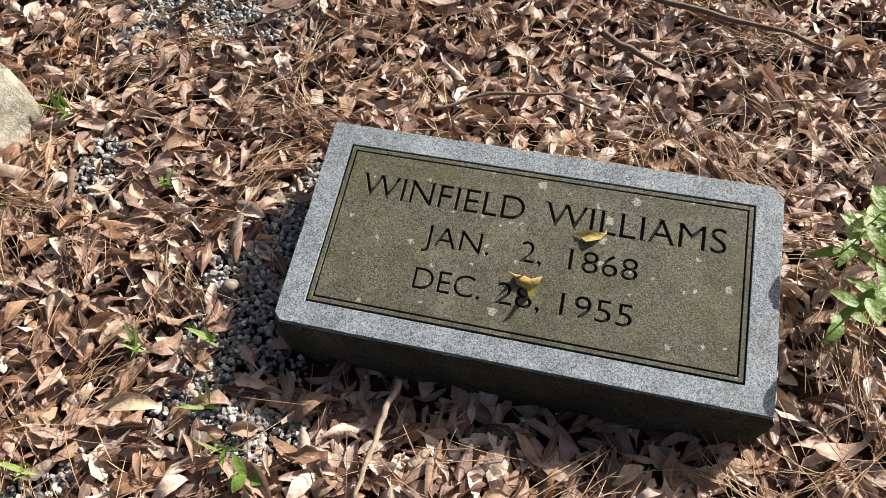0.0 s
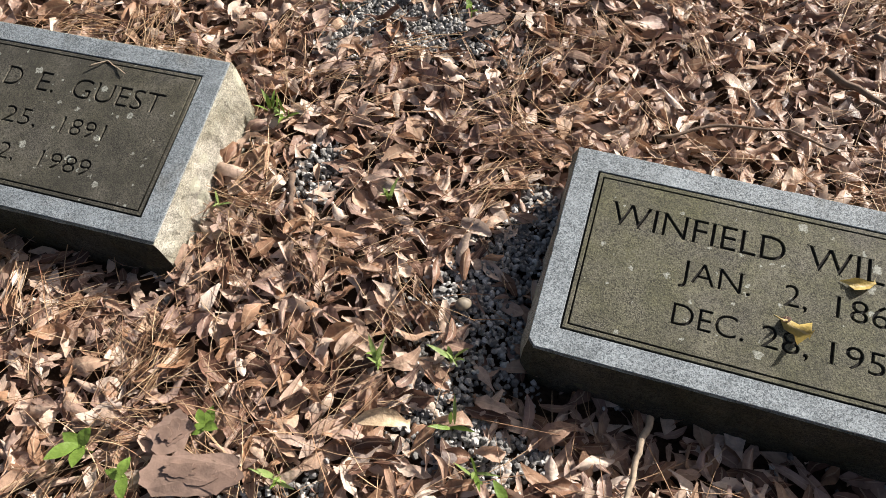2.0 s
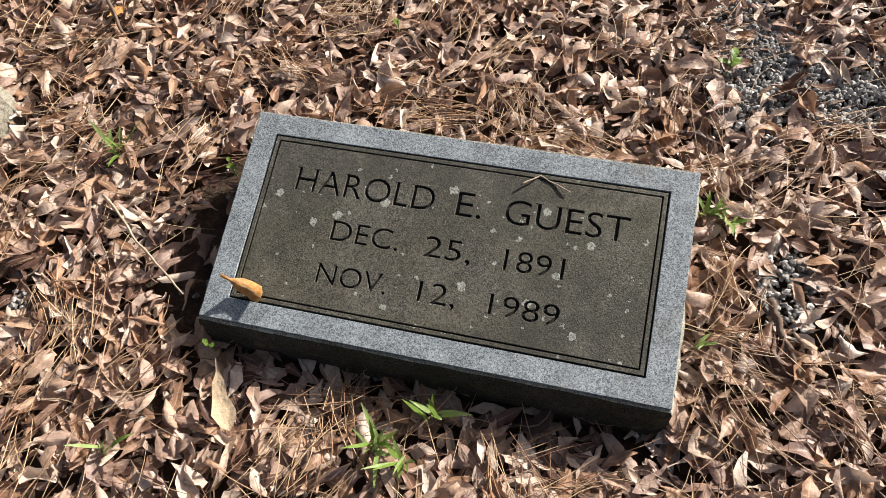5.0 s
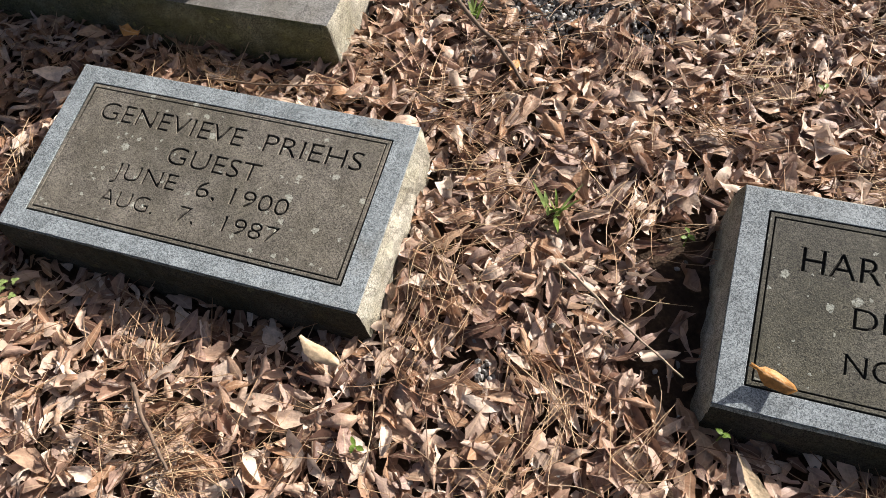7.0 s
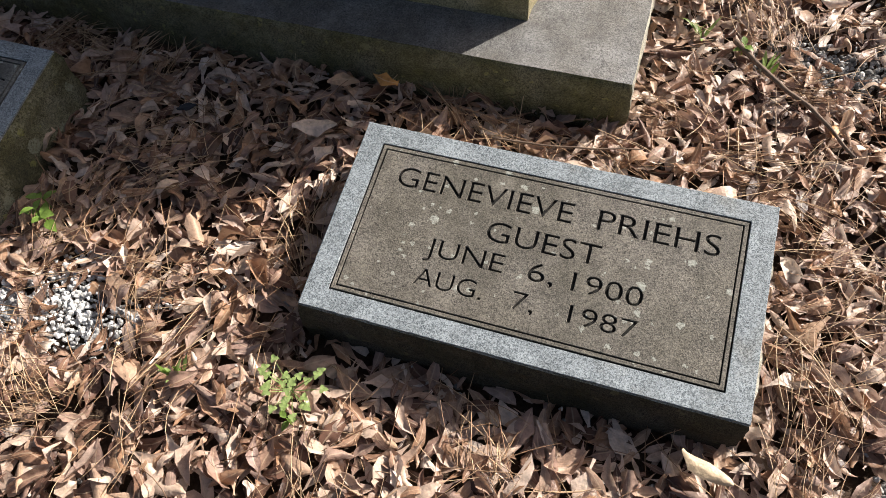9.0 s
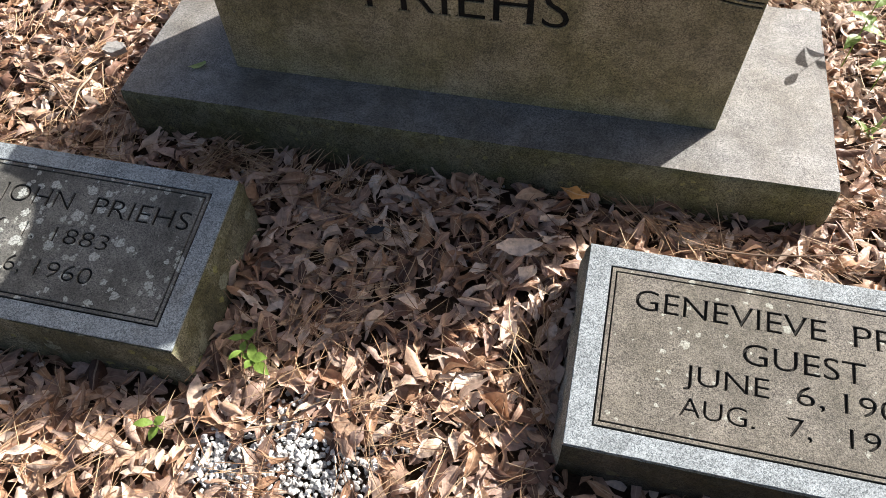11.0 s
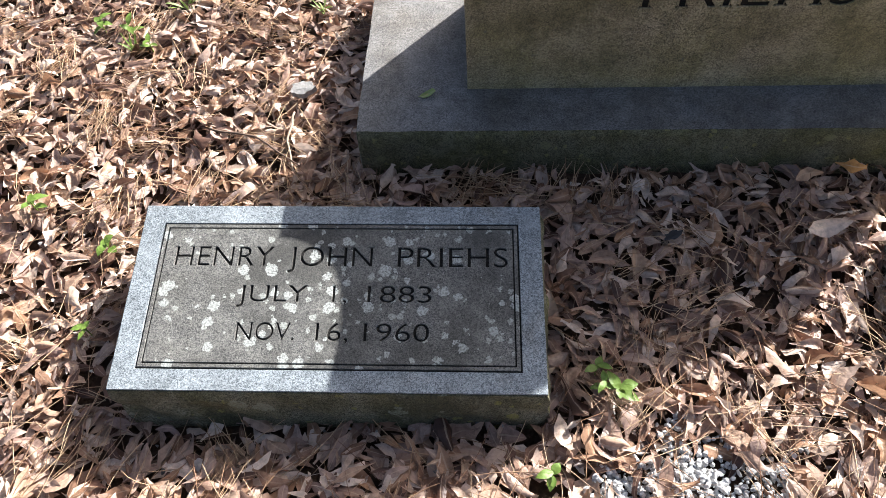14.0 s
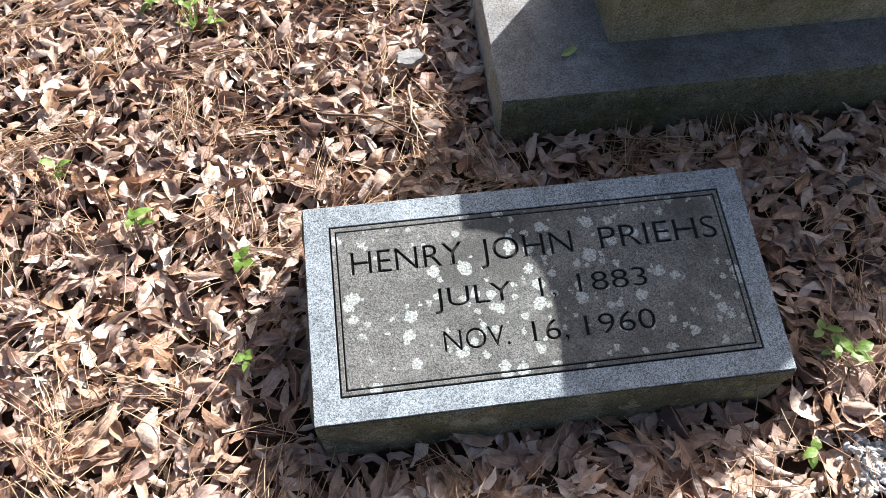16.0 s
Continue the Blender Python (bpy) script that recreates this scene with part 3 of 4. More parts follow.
# ---- leaf litter, gravel and pine straw ----
rng = np.random.default_rng(11)
FIELD = (-5.2, 1.05, -0.25, 2.15)
BARE = [(-0.455, 0.42, 0.12, 0.21), (-0.43, 0.53, 0.08, 0.10), (-0.42, 0.24, 0.13, 0.06), (-0.68, 1.03, 0.20, 0.13), (-0.80, 0.62, 0.05, 0.09), (-0.86, 1.08, 0.13, 0.22),
        (-0.62, 0.06, 0.12, 0.09), (-1.95, 0.37, 0.03, 0.025), (-2.0, 1.15, 0.25, 0.07), (-3.55, 1.75, 0.5, 0.15), (-0.42, 0.66, 0.05, 0.05)]
WHITE = [(-3.20, 0.31, 0.15, 0.09), (-3.30, 0.27, 0.09, 0.05)]


def clear_of_stones(x, y, gap):
    ok = np.ones(len(x), bool)
    for cx, cy, hw, hd in STONES:
        ok &= ~((np.abs(x - cx) < hw + gap) & (np.abs(y - cy) < hd + gap))
    return ok


def bareness(x, y, patches=None):
    """1 in the middle of a gravel patch, 0 outside."""
    wob = 0.25 * np.sin(x * 31 + 1.3) * np.sin(y * 27 + 0.4)
    b = np.zeros(len(x))
    for cx, cy, rx, ry in patches or BARE + WHITE:
        b = np.maximum(b, np.clip(1.25 - 1.15 * (np.hypot((x - cx) / rx, (y - cy) / ry) + wob), 0, 1))
    return b


def turned(yaw, pitch, roll):
    cz, sz, cy, sy, cx, sx = np.cos(yaw), np.sin(yaw), np.cos(pitch), np.sin(pitch), np.cos(roll), np.sin(roll)
    o, i = np.zeros_like(yaw), np.ones_like(yaw)
    rz = np.stack([np.stack([cz, -sz, o], -1), np.stack([sz, cz, o], -1), np.stack([o, o, i], -1)], 1)
    ry = np.stack([np.stack([cy, o, sy], -1), np.stack([o, i, o], -1), np.stack([-sy, o, cy], -1)], 1)
    rx = np.stack([np.stack([i, o, o], -1), np.stack([o, cx, -sx], -1), np.stack([o, sx, cx], -1)], 1)
    return rz @ ry @ rx


ROWS = 7


def leaf_shapes(n, length, width, gen, cols=3):
    """n curled leaves about the origin, as an array of n x ROWS*cols x 3; each its own outline, bend, cup and twist."""
    t = (0.5 - 0.5 * np.cos(np.linspace(0, np.pi, ROWS)))[None, :]
    kind = gen.random((n, 1))
    p = np.where(kind < 0.6, gen.uniform(0.8, 1.15, (n, 1)), gen.uniform(1.2, 1.7, (n, 1)))
    half = np.sin(np.pi * np.clip(t, 0.004, 0.996) ** p) ** gen.uniform(0.5, 0.85, (n, 1))
    lobes = np.where((kind > 0.72), gen.uniform(0.15, 0.38, (n, 1)), 0.07)
    half = half * (1 + lobes * np.sin(t * gen.uniform(8, 13, (n, 1)) + gen.uniform(0, 6, (n, 1))))
    half = half * (1 + gen.normal(0, 0.07, (n, ROWS)))
    blunt = gen.random(n)
    half[:, 0] = np.where(blunt < 0.3, 0.22, 0.06)
    half[:, -1] = np.where(blunt > 0.45, gen.uniform(0.25, 0.62, n), 0.06)
    half = half * width[:, None] / 2
    x = (t - 0.5) * length[:, None] * np.ones((n, 1))
    x[:, 0] -= np.where(gen.random(n) < 0.4, 0.16, 0.02) * length
    bend = gen.normal(0, 0.17, (n, 1)) * length[:, None]
    wave = gen.normal(0, 0.035, (n, 1)) * length[:, None] * np.sin(t * gen.uniform(6, 11, (n, 1)) + gen.uniform(0, 6, (n, 1)))
    mid = bend * (4 * (t - 0.5) ** 2 - 0.4) + wave
    sway = gen.normal(0, 0.10, (n, 1)) * length[:, None] * (2 * t - 1) ** 2
    cup = gen.normal(0.15, 0.55, (n, 1)) * (1 + gen.normal(0, 0.3, (n, ROWS)))
    twist = gen.normal(0, 1.0, (n, 1)) * (t - 0.5)
    out = np.zeros((n, ROWS, cols, 3))
    ripple, phase = gen.normal(0, 0.22, (n, 1)), gen.uniform(0, 6, (n, 1))
    for k, s in enumerate(np.linspace(-1, 1, cols)):
        side = half * s * (1 + (gen.normal(0, 0.06, (n, ROWS)) if abs(s) == 1 else 0))
        rise = half * (cup * s * s + abs(s) * ripple * np.sin(t * 14 + phase + s))
        out[:, :, k, 0] = x
        out[:, :, k, 1] = sway + side * np.cos(twist) - rise * np.sin(twist)
        out[:, :, k, 2] = mid + side * np.sin(twist) + rise * np.cos(twist)
    return out.reshape(n, ROWS * cols, 3)


def leaf_faces(n, cols=3):
    quads = []
    for r in range(ROWS - 1):
        for k in range(cols - 1):
            a = r * cols + k
            quads.append((a, a + 1, a + cols + 1, a + cols))
    q = np.array(quads)
    return (q[None] + (np.arange(n) * ROWS * cols)[:, None, None]).reshape(-1, 4)


def fast_mesh(name, verts, faces, mat, uv=None, smooth=True):
    verts, faces = np.ascontiguousarray(verts, np.float32), np.ascontiguousarray(faces, np.int32)
    me = bpy.data.meshes.new(name)
    k = faces.shape[1]
    me.vertices.add(len(verts))
    me.vertices.foreach_set("co", verts.ravel())
    me.loops.add(faces.size)
    me.loops.foreach_set("vertex_index", faces.ravel())
    me.polygons.add(len(faces))
    me.polygons.foreach_set("loop_start", np.arange(0, faces.size, k, dtype=np.int32))
    me.polygons.foreach_set("use_smooth", np.full(len(faces), smooth))
    if uv is not None:
        layer = me.uv_layers.new(name="leaf")
        layer.data.foreach_set("uv", np.ascontiguousarray(uv[faces.ravel()], np.float32).ravel())
    me.materials.append(mat)
    me.update(calc_edges=True)
    me.validate()
    return me


def leaf_uv(n, cols=3):
    one = np.array([(k / (cols - 1), r / (ROWS - 1)) for r in range(ROWS) for k in range(cols)])
    return np.tile(one, (n, 1))


DARK = (-1.69, 0.56, 0.07, 0.19)  # ellipse beside a marker where most leaves are left out


def scatter(n, gap, gen, keep_bare):
    x, y = gen.uniform(FIELD[0], FIELD[1], n), gen.uniform(FIELD[2], FIELD[3], n)
    ok = clear_of_stones(x, y, gap) & (gen.random(n) > bareness(x, y) * (1 - keep_bare))
    ok &= (np.hypot((x - DARK[0]) / DARK[2], (y - DARK[1]) / DARK[3]) > 1) | (gen.random(n) < 0.22)
    return x[ok], y[ok]


def leaf_mesh(name, x, y, low, high, tilt, gen, mat, scale=1.0, cols=3):
    n = len(x)
    length = (0.026 + 0.046 * gen.beta(1.6, 2.0, n)) * scale
    shapes = leaf_shapes(n, length, length * gen.uniform(0.20, 0.50, n), gen, cols)
    turn = turned(gen.uniform(0, 2 * np.pi, n), gen.normal(0, tilt * 0.55, n), gen.normal(0, tilt * 1.35, n))
    v = np.einsum("nij,nkj->nki", turn, shapes)
    rest = gen.uniform(low, high, n)
    lowest = v[:, :, 2].min(1)
    flat = 1 - 18 * hollow(x, y)
    v[:, :, 2] *= flat[:, None]
    lowest = lowest * flat
    v[:, :, 2] += np.maximum(rest, rest - 0.6 * lowest)[:, None] - 0.008 - hollow(x, y)[:, None]
    v[:, :, 0] += x[:, None]
    v[:, :, 1] += y[:, None]
    return fast_mesh(name, v.reshape(-1, 3), leaf_faces(n, cols), mat, leaf_uv(n, cols))


def build_litter():
    gen = np.random.default_rng(5)
    bx, by = scatter(31000, -0.004, gen, 0.10)
    low = new("leaf_litter", leaf_mesh("leaf_litter", bx, by, -0.004, 0.006, 0.24, gen, LEAF_BROWN))
    tagged(low, "thick layer of brown dead oak leaves on the soil", "leaf litter", kind="stuff")
    tx, ty = scatter(29000, 0.006, gen, 0.05)
    # low worn ground along the fronts of the markers
    front = np.zeros(len(tx), bool)
    for cx, cy, hw, hd in STONES:
        front |= (np.abs(tx - cx) < hw + 0.01) & (ty < cy - hd) & (ty > cy - hd - 0.05)
    stay = ~front | (gen.random(len(tx)) < 0.12)
    tx, ty = tx[stay], ty[stay]
    top = new("loose_leaves", leaf_mesh("loose_leaves", tx, ty, 0.001, 0.019, 0.29, gen, LEAF_BROWN, 1.0, 5))
    tagged(top, "loose curled dead oak leaves on top of the litter", "leaf litter", kind="stuff")
    # thinner cover further out
    ox, oy = gen.normal(-2.0, 3.6, 30000), gen.normal(0.9, 2.4, 30000)
    far = (ox < FIELD[0]) | (ox > FIELD[1]) | (oy < FIELD[2]) | (oy > FIELD[3])
    outer = new("far_litter", leaf_mesh("far_litter", ox[far], oy[far], -0.004, 0.012, 0.25, gen, LEAF_BROWN, 1.3))
    tagged(outer, "thinning brown leaf cover around the plot", "leaf litter", kind="stuff")
    # the leaves next to the markers, each one an object
    root = tagged(new("fallen_leaves"), "scattered curled dead leaves around the markers", "fallen leaves")
    meshes = []
    for k in range(24):
        ln = np.array([gen.uniform(0.04, 0.066)])
        v = leaf_shapes(1, ln, ln * gen.uniform(0.28, 0.56), gen, 5).reshape(-1, 3)
        meshes.append(fast_mesh("leaf", v, leaf_faces(1, 5), LEAF_BROWN_SINGLE, leaf_uv(1, 5)))
    lx, ly = gen.uniform(-4.6, 0.6, 900), gen.uniform(0.02, 0.95, 900)
    ok = clear_of_stones(lx, ly, 0.02) & (bareness(lx, ly) < 0.5)
    for x, y in list(zip(lx[ok], ly[ok]))[:290]:
        me = meshes[int(gen.integers(len(meshes)))]
        m = pose(x, y, 0, gen.normal(0, 20), gen.normal(0, 11), gen.uniform(0, 360))
        zs = [(m @ v.co).z for v in me.vertices]
        ob = new("leaf", me)
        ob.parent = root
        ob.matrix_local = Matrix.Translation((0, 0, 0.008 - min(zs) * 0.6 - float(hollow(np.array([x]), np.array([y]))[0]))) @ m


def single_leaf_material():
    m = LEAF_BROWN.copy()
    m.name = "single dead leaf"
    n, l = m.node_tree.nodes, m.node_tree.links
    info = n.new("ShaderNodeObjectInfo")
    for link in list(l):
        if link.from_socket.name == "Random Per Island":
            to = link.to_socket
            l.remove(link)
            l.new(info.outputs["Random"], to)
    return m


LEAF_BROWN_SINGLE = single_leaf_material()
build_litter()


def build_gravel(name, patches, stray, mat, label, seed):
    gen = np.random.default_rng(seed)
    bm = bmesh.new()
    bmesh.ops.create_icosphere(bm, subdivisions=1, radius=1.0)
    base = np.array([v.co[:] for v in bm.verts])
    tris = np.array([[v.index for v in f.verts] for f in bm.faces])
    bm.free()
    x, y = gen.uniform(FIELD[0], FIELD[1], 80000), gen.uniform(FIELD[2], FIELD[3], 80000)
    b = bareness(x, y, patches)
    ok = clear_of_stones(x, y, 0.003) & (gen.random(len(x)) < np.clip(b * 1.6, stray, 1))
    x, y = x[ok], y[ok]
    # a denser fill inside the patches
    for cx, cy, rx, ry in patches:
        k = int(rx * ry * 4 * 30000)
        px, py = gen.uniform(cx - rx * 1.2, cx + rx * 1.2, k), gen.uniform(cy - ry * 1.2, cy + ry * 1.2, k)
        keep = (bareness(px, py, patches) > gen.random(k) * 0.8) & clear_of_stones(px, py, 0.003)
        x, y = np.r_[x, px[keep]], np.r_[y, py[keep]]
    n = len(x)
    v = base[None] * gen.uniform(0.62, 1.15, (n, len(base), 1))
    v = v * gen.uniform(0.42, 1.0, (n, 1, 3)) * gen.uniform(0.0042, 0.0092, (n, 1, 1))
    turn = turned(gen.uniform(0, 6.3, n), gen.normal(0, 0.6, n), gen.normal(0, 0.6, n))
    v = np.einsum("nij,nkj->nki", turn, v)
    v[:, :, 2] += (gen.uniform(-0.014, -0.002, n) - hollow(x, y))[:, None]
    v[:, :, 0] += x[:, None]
    v[:, :, 1] += y[:, None]
    f = (tris[None] + (np.arange(n) * len(base))[:, None, None]).reshape(-1, 3)
    ob = new(name, fast_mesh(name, v.reshape(-1, 3), f, mat, None, False))
    tagged(ob, label, "gravel", kind="stuff")


build_gravel("gravel", BARE, 0.04, GRAVEL, "angular grey gravel showing between the leaves", 8)
build_gravel("white_gravel", WHITE, 0.0, GRAVEL_WHITE, "patch of small white gravel among dead leaves", 9)


def needle_mesh(name, x, y, z, yaw, length, thick, gen, mat, seg=4):
    """Thin three-sided stalks lying along the ground, slightly bowed."""
    n = len(x)
    t = np.linspace(-0.5, 0.5, seg + 1)
    bow = gen.normal(0, 0.10, n)
    lift = gen.normal(0, 0.06, n)
    cx = t[None] * length[:, None]
    cy = bow[:, None] * (4 * t[None] ** 2 - 1) * length[:, None] * 0.5
    cz = lift[:, None] * t[None] * length[:, None] + np.abs(gen.normal(0, 0.03, n))[:, None] * (1 - 4 * t[None] ** 2) * length[:, None]
    v = np.zeros((n, seg + 1, 3, 3))
    for k in range(3):
        a = k * 2.094
        r = thick[:, None] * (1 - 0.5 * np.abs(2 * t[None]) ** 3)
        v[:, :, k, 0] = cx
        v[:, :, k, 1] = cy + r * math.cos(a)
        v[:, :, k, 2] = cz + r * math.sin(a)
    v = v.reshape(n, -1, 3)
    c, s = np.cos(yaw)[:, None], np.sin(yaw)[:, None]
    w = np.stack([v[:, :, 0] * c - v[:, :, 1] * s + x[:, None], v[:, :, 0] * s + v[:, :, 1] * c + y[:, None], v[:, :, 2] + z[:, None]], -1)
    q = []
    for r in range(seg):
        for k in range(3):
            q.append((r * 3 + k, r * 3 + (k + 1) % 3, r * 3 + 3 + (k + 1) % 3, r * 3 + 3 + k))
    f = (np.array(q)[None] + (np.arange(n) * (seg + 1) * 3)[:, None, None]).reshape(-1, 4)
    return fast_mesh(name, w.reshape(-1, 3), f, mat)


def build_straw():
    gen = np.random.default_rng(21)
    x, y = scatter(6000, 0.03, gen, 0.35)
    yaw = gen.uniform(0, 6.3, len(x))
    # the rest lies in loose bunches
    bx, by = scatter(700, 0.03, gen, 0.35)
    k = 18
    turn = gen.uniform(0, 6.3, len(bx))
    x = np.r_[x, (bx[:, None] + gen.normal(0, 0.028, (len(bx), k))).ravel()]
    y = np.r_[y, (by[:, None] + gen.normal(0, 0.028, (len(bx), k))).ravel()]
    yaw = np.r_[yaw, (turn[:, None] + gen.normal(0, 0.28, (len(bx), k))).ravel()]
    ok = clear_of_stones(x, y, 0.03)
    x, y, yaw = x[ok], y[ok], yaw[ok]
    n = len(x)
    ob = new("pine_straw", needle_mesh("pine_straw", x, y, gen.uniform(0.010, 0.028, n) - hollow(x, y), yaw, gen.uniform(0.05, 0.14, n), gen.uniform(0.0005, 0.0009, n), gen, NEEDLE))
    tagged(ob, "orange-brown pine needles strewn over the leaves", "pine straw", kind="stuff")


build_straw()


# ---- twigs, bark and single finds ----
def twig(points, radius, mat, label, z=0.02, knots=3):
    """A tapered, slightly crooked stick through the given ground points."""
    seed = points[0][0] * 7 + points[0][1]
    bm = bmesh.new()
    path = []
    for a, b in zip(points, points[1:]):
        for i in range(7):
            f = i / 7
            path.append((a[0] + (b[0] - a[0]) * f, a[1] + (b[1] - a[1]) * f))
    path.append(points[-1][:2])
    rings = []
    for i, (x, y) in enumerate(path):
        f = i / (len(path) - 1)
        j = Vector((noise.noise((seed, f * 6, 0)), noise.noise((seed, f * 6, 9)), noise.noise((seed, f * 5, 17)))) * radius * 1.3
        r = radius * (1 - 0.45 * f) * (1 + 0.25 * noise.noise((seed, f * 22, 3)))
        a = path[max(0, i - 1)]
        b = path[min(len(path) - 1, i + 1)]
        d = Vector((b[0] - a[0], b[1] - a[1], 0)).normalized()
        side = Vector((-d.y, d.x, 0))
        c = Vector((x, y, z)) + j
        rings.append([bm.verts.new(c + (side * math.cos(k * math.pi / 3) + Vector((0, 0, 1)) * math.sin(k * math.pi / 3)) * r) for k in range(6)])
    for a, b in zip(rings, rings[1:]):
        for k in range(6):
            bm.faces.new((a[k], a[(k + 1) % 6], b[(k + 1) % 6], b[k]))
    bm.faces.new(rings[0])
    bm.faces.new(rings[-1])
    bmesh.ops.recalc_face_normals(bm, faces=bm.faces)
    return tagged(part("twig", bm, mat, None, label, True), category="twig")


twig([(-0.194, 0.336), (-0.205, 0.26), (-0.213, 0.17)], 0.0055, TWIG_PALE, "bleached dead twig lying on leaves before a marker")
twig([(0.02, 1.05), (0.135, 0.98)], 0.007, BARK, "short dark bark-covered stick on the leaves", 0.03)
twig([(0.10, 1.155), (0.20, 1.13), (0.33, 1.10), (0.42, 1.06)], 0.006, BARK, "dark crooked stick lying across the leaves", 0.035)
twig([(-0.25, 0.815), (-0.16, 0.865), (-0.04, 0.885), (0.03, 0.86)], 0.0035, BARK, "thin bent twig behind a marker", 0.035)
twig([(-0.836, 0.60), (-0.81, 0.53), (-0.786, 0.475)], 0.0065, BARK, "short rough stick on gravel and leaves", 0.012)

twig([(-2.235, 1.135), (-2.18, 1.07), (-2.10, 1.0), (-2.02, 0.905)], 0.0055, BARK, "crooked dark stick behind a marker", 0.03)
twig([(-1.88, 0.56), (-1.79, 0.49), (-1.68, 0.42)], 0.0025, TWIG_PALE, "long thin dry stem on the leaves", 0.035)
twig([(-2.46, 0.20), (-2.41, 0.15), (-2.345, 0.10)], 0.004, BARK, "small brown twig before a marker", 0.03)
twig([(-3.928, 1.03), (-3.93, 0.95), (-3.905, 0.87)], 0.0028, TWIG_PALE, "thin dry twig beside the base slab", 0.03)
twig([(-4.10, 0.985), (-4.0, 0.965), (-3.895, 0.885)], 0.0028, BARK, "thin curved twig on sunlit leaves", 0.03)
twig([(-2.62, 0.79), (-2.50, 0.80), (-2.36, 0.83)], 0.0022, BARK, "thin twig between marker and base slab", 0.035)


def chip(name, x, y, w, h, yaw, mat, label, category, thick=0.004, z=0.022):
    bm = bmesh.new()
    n = 26
    for lv, s in ((0, 0.96), (1, 1.0)):
        for i in range(n):
            a = 2 * math.pi * i / n
            r = s * (1 + 0.35 * noise.noise((x * 9 + math.cos(a) * 1.7, y * 9 + math.sin(a) * 1.7, 2)) + 0.25 * noise.noise((x * 9 + math.cos(a) * 5, y * 9 + math.sin(a) * 5, 4)))
            px, py = math.cos(a) * w / 2 * r, math.sin(a) * h / 2 * r
            bm.verts.new((px, py, thick * (lv - 0.5) + 0.10 * w * (px / w * 2) ** 2 * 0.4))
    bm.verts.ensure_lookup_table()
    bm.faces.new(bm.verts[n:])
    bm.faces.new(list(reversed(bm.verts[:n])))
    for i in range(n):
        bm.faces.new((bm.verts[i], bm.verts[(i + 1) % n], bm.verts[n + (i + 1) % n], bm.verts[n + i]))
    if name == "bark_flake":
        for k in range(3):
            ring = []
            for i in range(n):
                a = 2 * math.pi * i / n
                r = (0.62 - 0.16 * k) * (1 + 0.5 * noise.noise((x * 9 + math.cos(a) * 3.3, y * 9 + math.sin(a) * 3.3, 7 + k)))
                px, py = math.cos(a) * w / 2 * r + w * (0.10 - 0.12 * k), math.sin(a) * h / 2 * r + h * (0.06 * k - 0.05)
                lift = 0.10 * w * (px / w * 2) ** 2 * 0.4
                ring.append((bm.verts.new((px, py, thick * 0.4 + lift)), bm.verts.new((px, py, thick * (0.75 + 0.3 * k) + lift))))
            bm.faces.new([b for a, b in ring])
            for (a, b), (c, d) in zip(ring, ring[1:] + ring[:1]):
                bm.faces.new((a, c, d, b))
    ob = tagged(part(name, bm, mat, None, label), category=category)
    ob.matrix_world = pose(x, y, z, 4, -5, yaw)


chip("bark_flake", -0.755, 0.092, 0.15, 0.06, 12, FLAKE, "flat grey-brown flake of tree bark on leaves", "bark", 0.006, 0.03)
chip("bark_flake", -0.812, 0.135, 0.06, 0.05, 60, FLAKE, "small curled flake of bark on leaves", "bark", 0.005, 0.03)
chip("bark_flake", -0.605, 1.045, 0.085, 0.035, 25, FLAKE, "greyish flake of bark on gravel", "bark", 0.004, 0.02)
chip("charred_chip", -3.195, 0.722, 0.035, 0.016, 20, CHIP, "black charred wood chip on shaded leaves", "wood chip", 0.003, 0.03)
chip("pale_stone", -3.92, 1.10, 0.05, 0.035, 10, GRAVEL, "flat pale grey stone among sunlit leaves", "stone", 0.014, 0.026)


def nut(x, y):
    bm = bmesh.new()
    bmesh.ops.create_uvsphere(bm, u_segments=20, v_segments=12, radius=0.0105)
    for v in bm.verts:
        v.co.x *= 1.12
        if v.co.x > 0.009:
            v.co.x += 0.002
    ob = tagged(part("acorn", bm, ACORN, None, "smooth tan acorn lying on gravel beside a marker", True), category="acorn")
    ob.matrix_world = pose(x, y, 0.010, 0, 8, 35)


nut(-0.487, 0.437)


def single_leaf(name, m, length, width, mat, label, seed, parent=None):
    gen = np.random.default_rng(seed)
    v = leaf_shapes(1, np.array([length]), np.array([width]), gen, 5).reshape(-1, 3)
    v[:, 2] -= v[:, 2].min() + 0.001
    ob = new(name, fast_mesh(name, v, leaf_faces(1, 5), mat, leaf_uv(1, 5)))
    ob.matrix_world = m
    return tagged(ob, label, "fallen leaf")


single_leaf("fallen_leaf", pose(0.038, 0.560, 0.106, 8, 0, 10), 0.040, 0.017, LEAF_YELLOW, "yellowed fallen leaf resting on a marker", 3)
single_leaf("fallen_leaf", pose(-0.038, 0.478, 0.094, 25, -15, -30), 0.045, 0.028, LEAF_YELLOW, "yellow folded leaf resting on a marker", 9)
single_leaf("fallen_leaf", pose(-0.052, 0.490, 0.096, -20, 25, 70), 0.032, 0.013, LEAF_BROWN_SINGLE, "small brown curled leaf on a marker", 12)
single_leaf("fallen_leaf", pose(-1.572, 0.441, 0.058, 20, 10, -15), 0.058, 0.026, LEAF_ORANGE, "orange curled leaf resting on a marker", 15)
single_leaf("fallen_leaf", pose(-3.645, 1.003, 0.1025, 0, 0, 30), 0.036, 0.017, GREEN_PALE, "pale green leaf lying on the base slab", 4)
TAN = "large pale tan leaf lying on the litter"
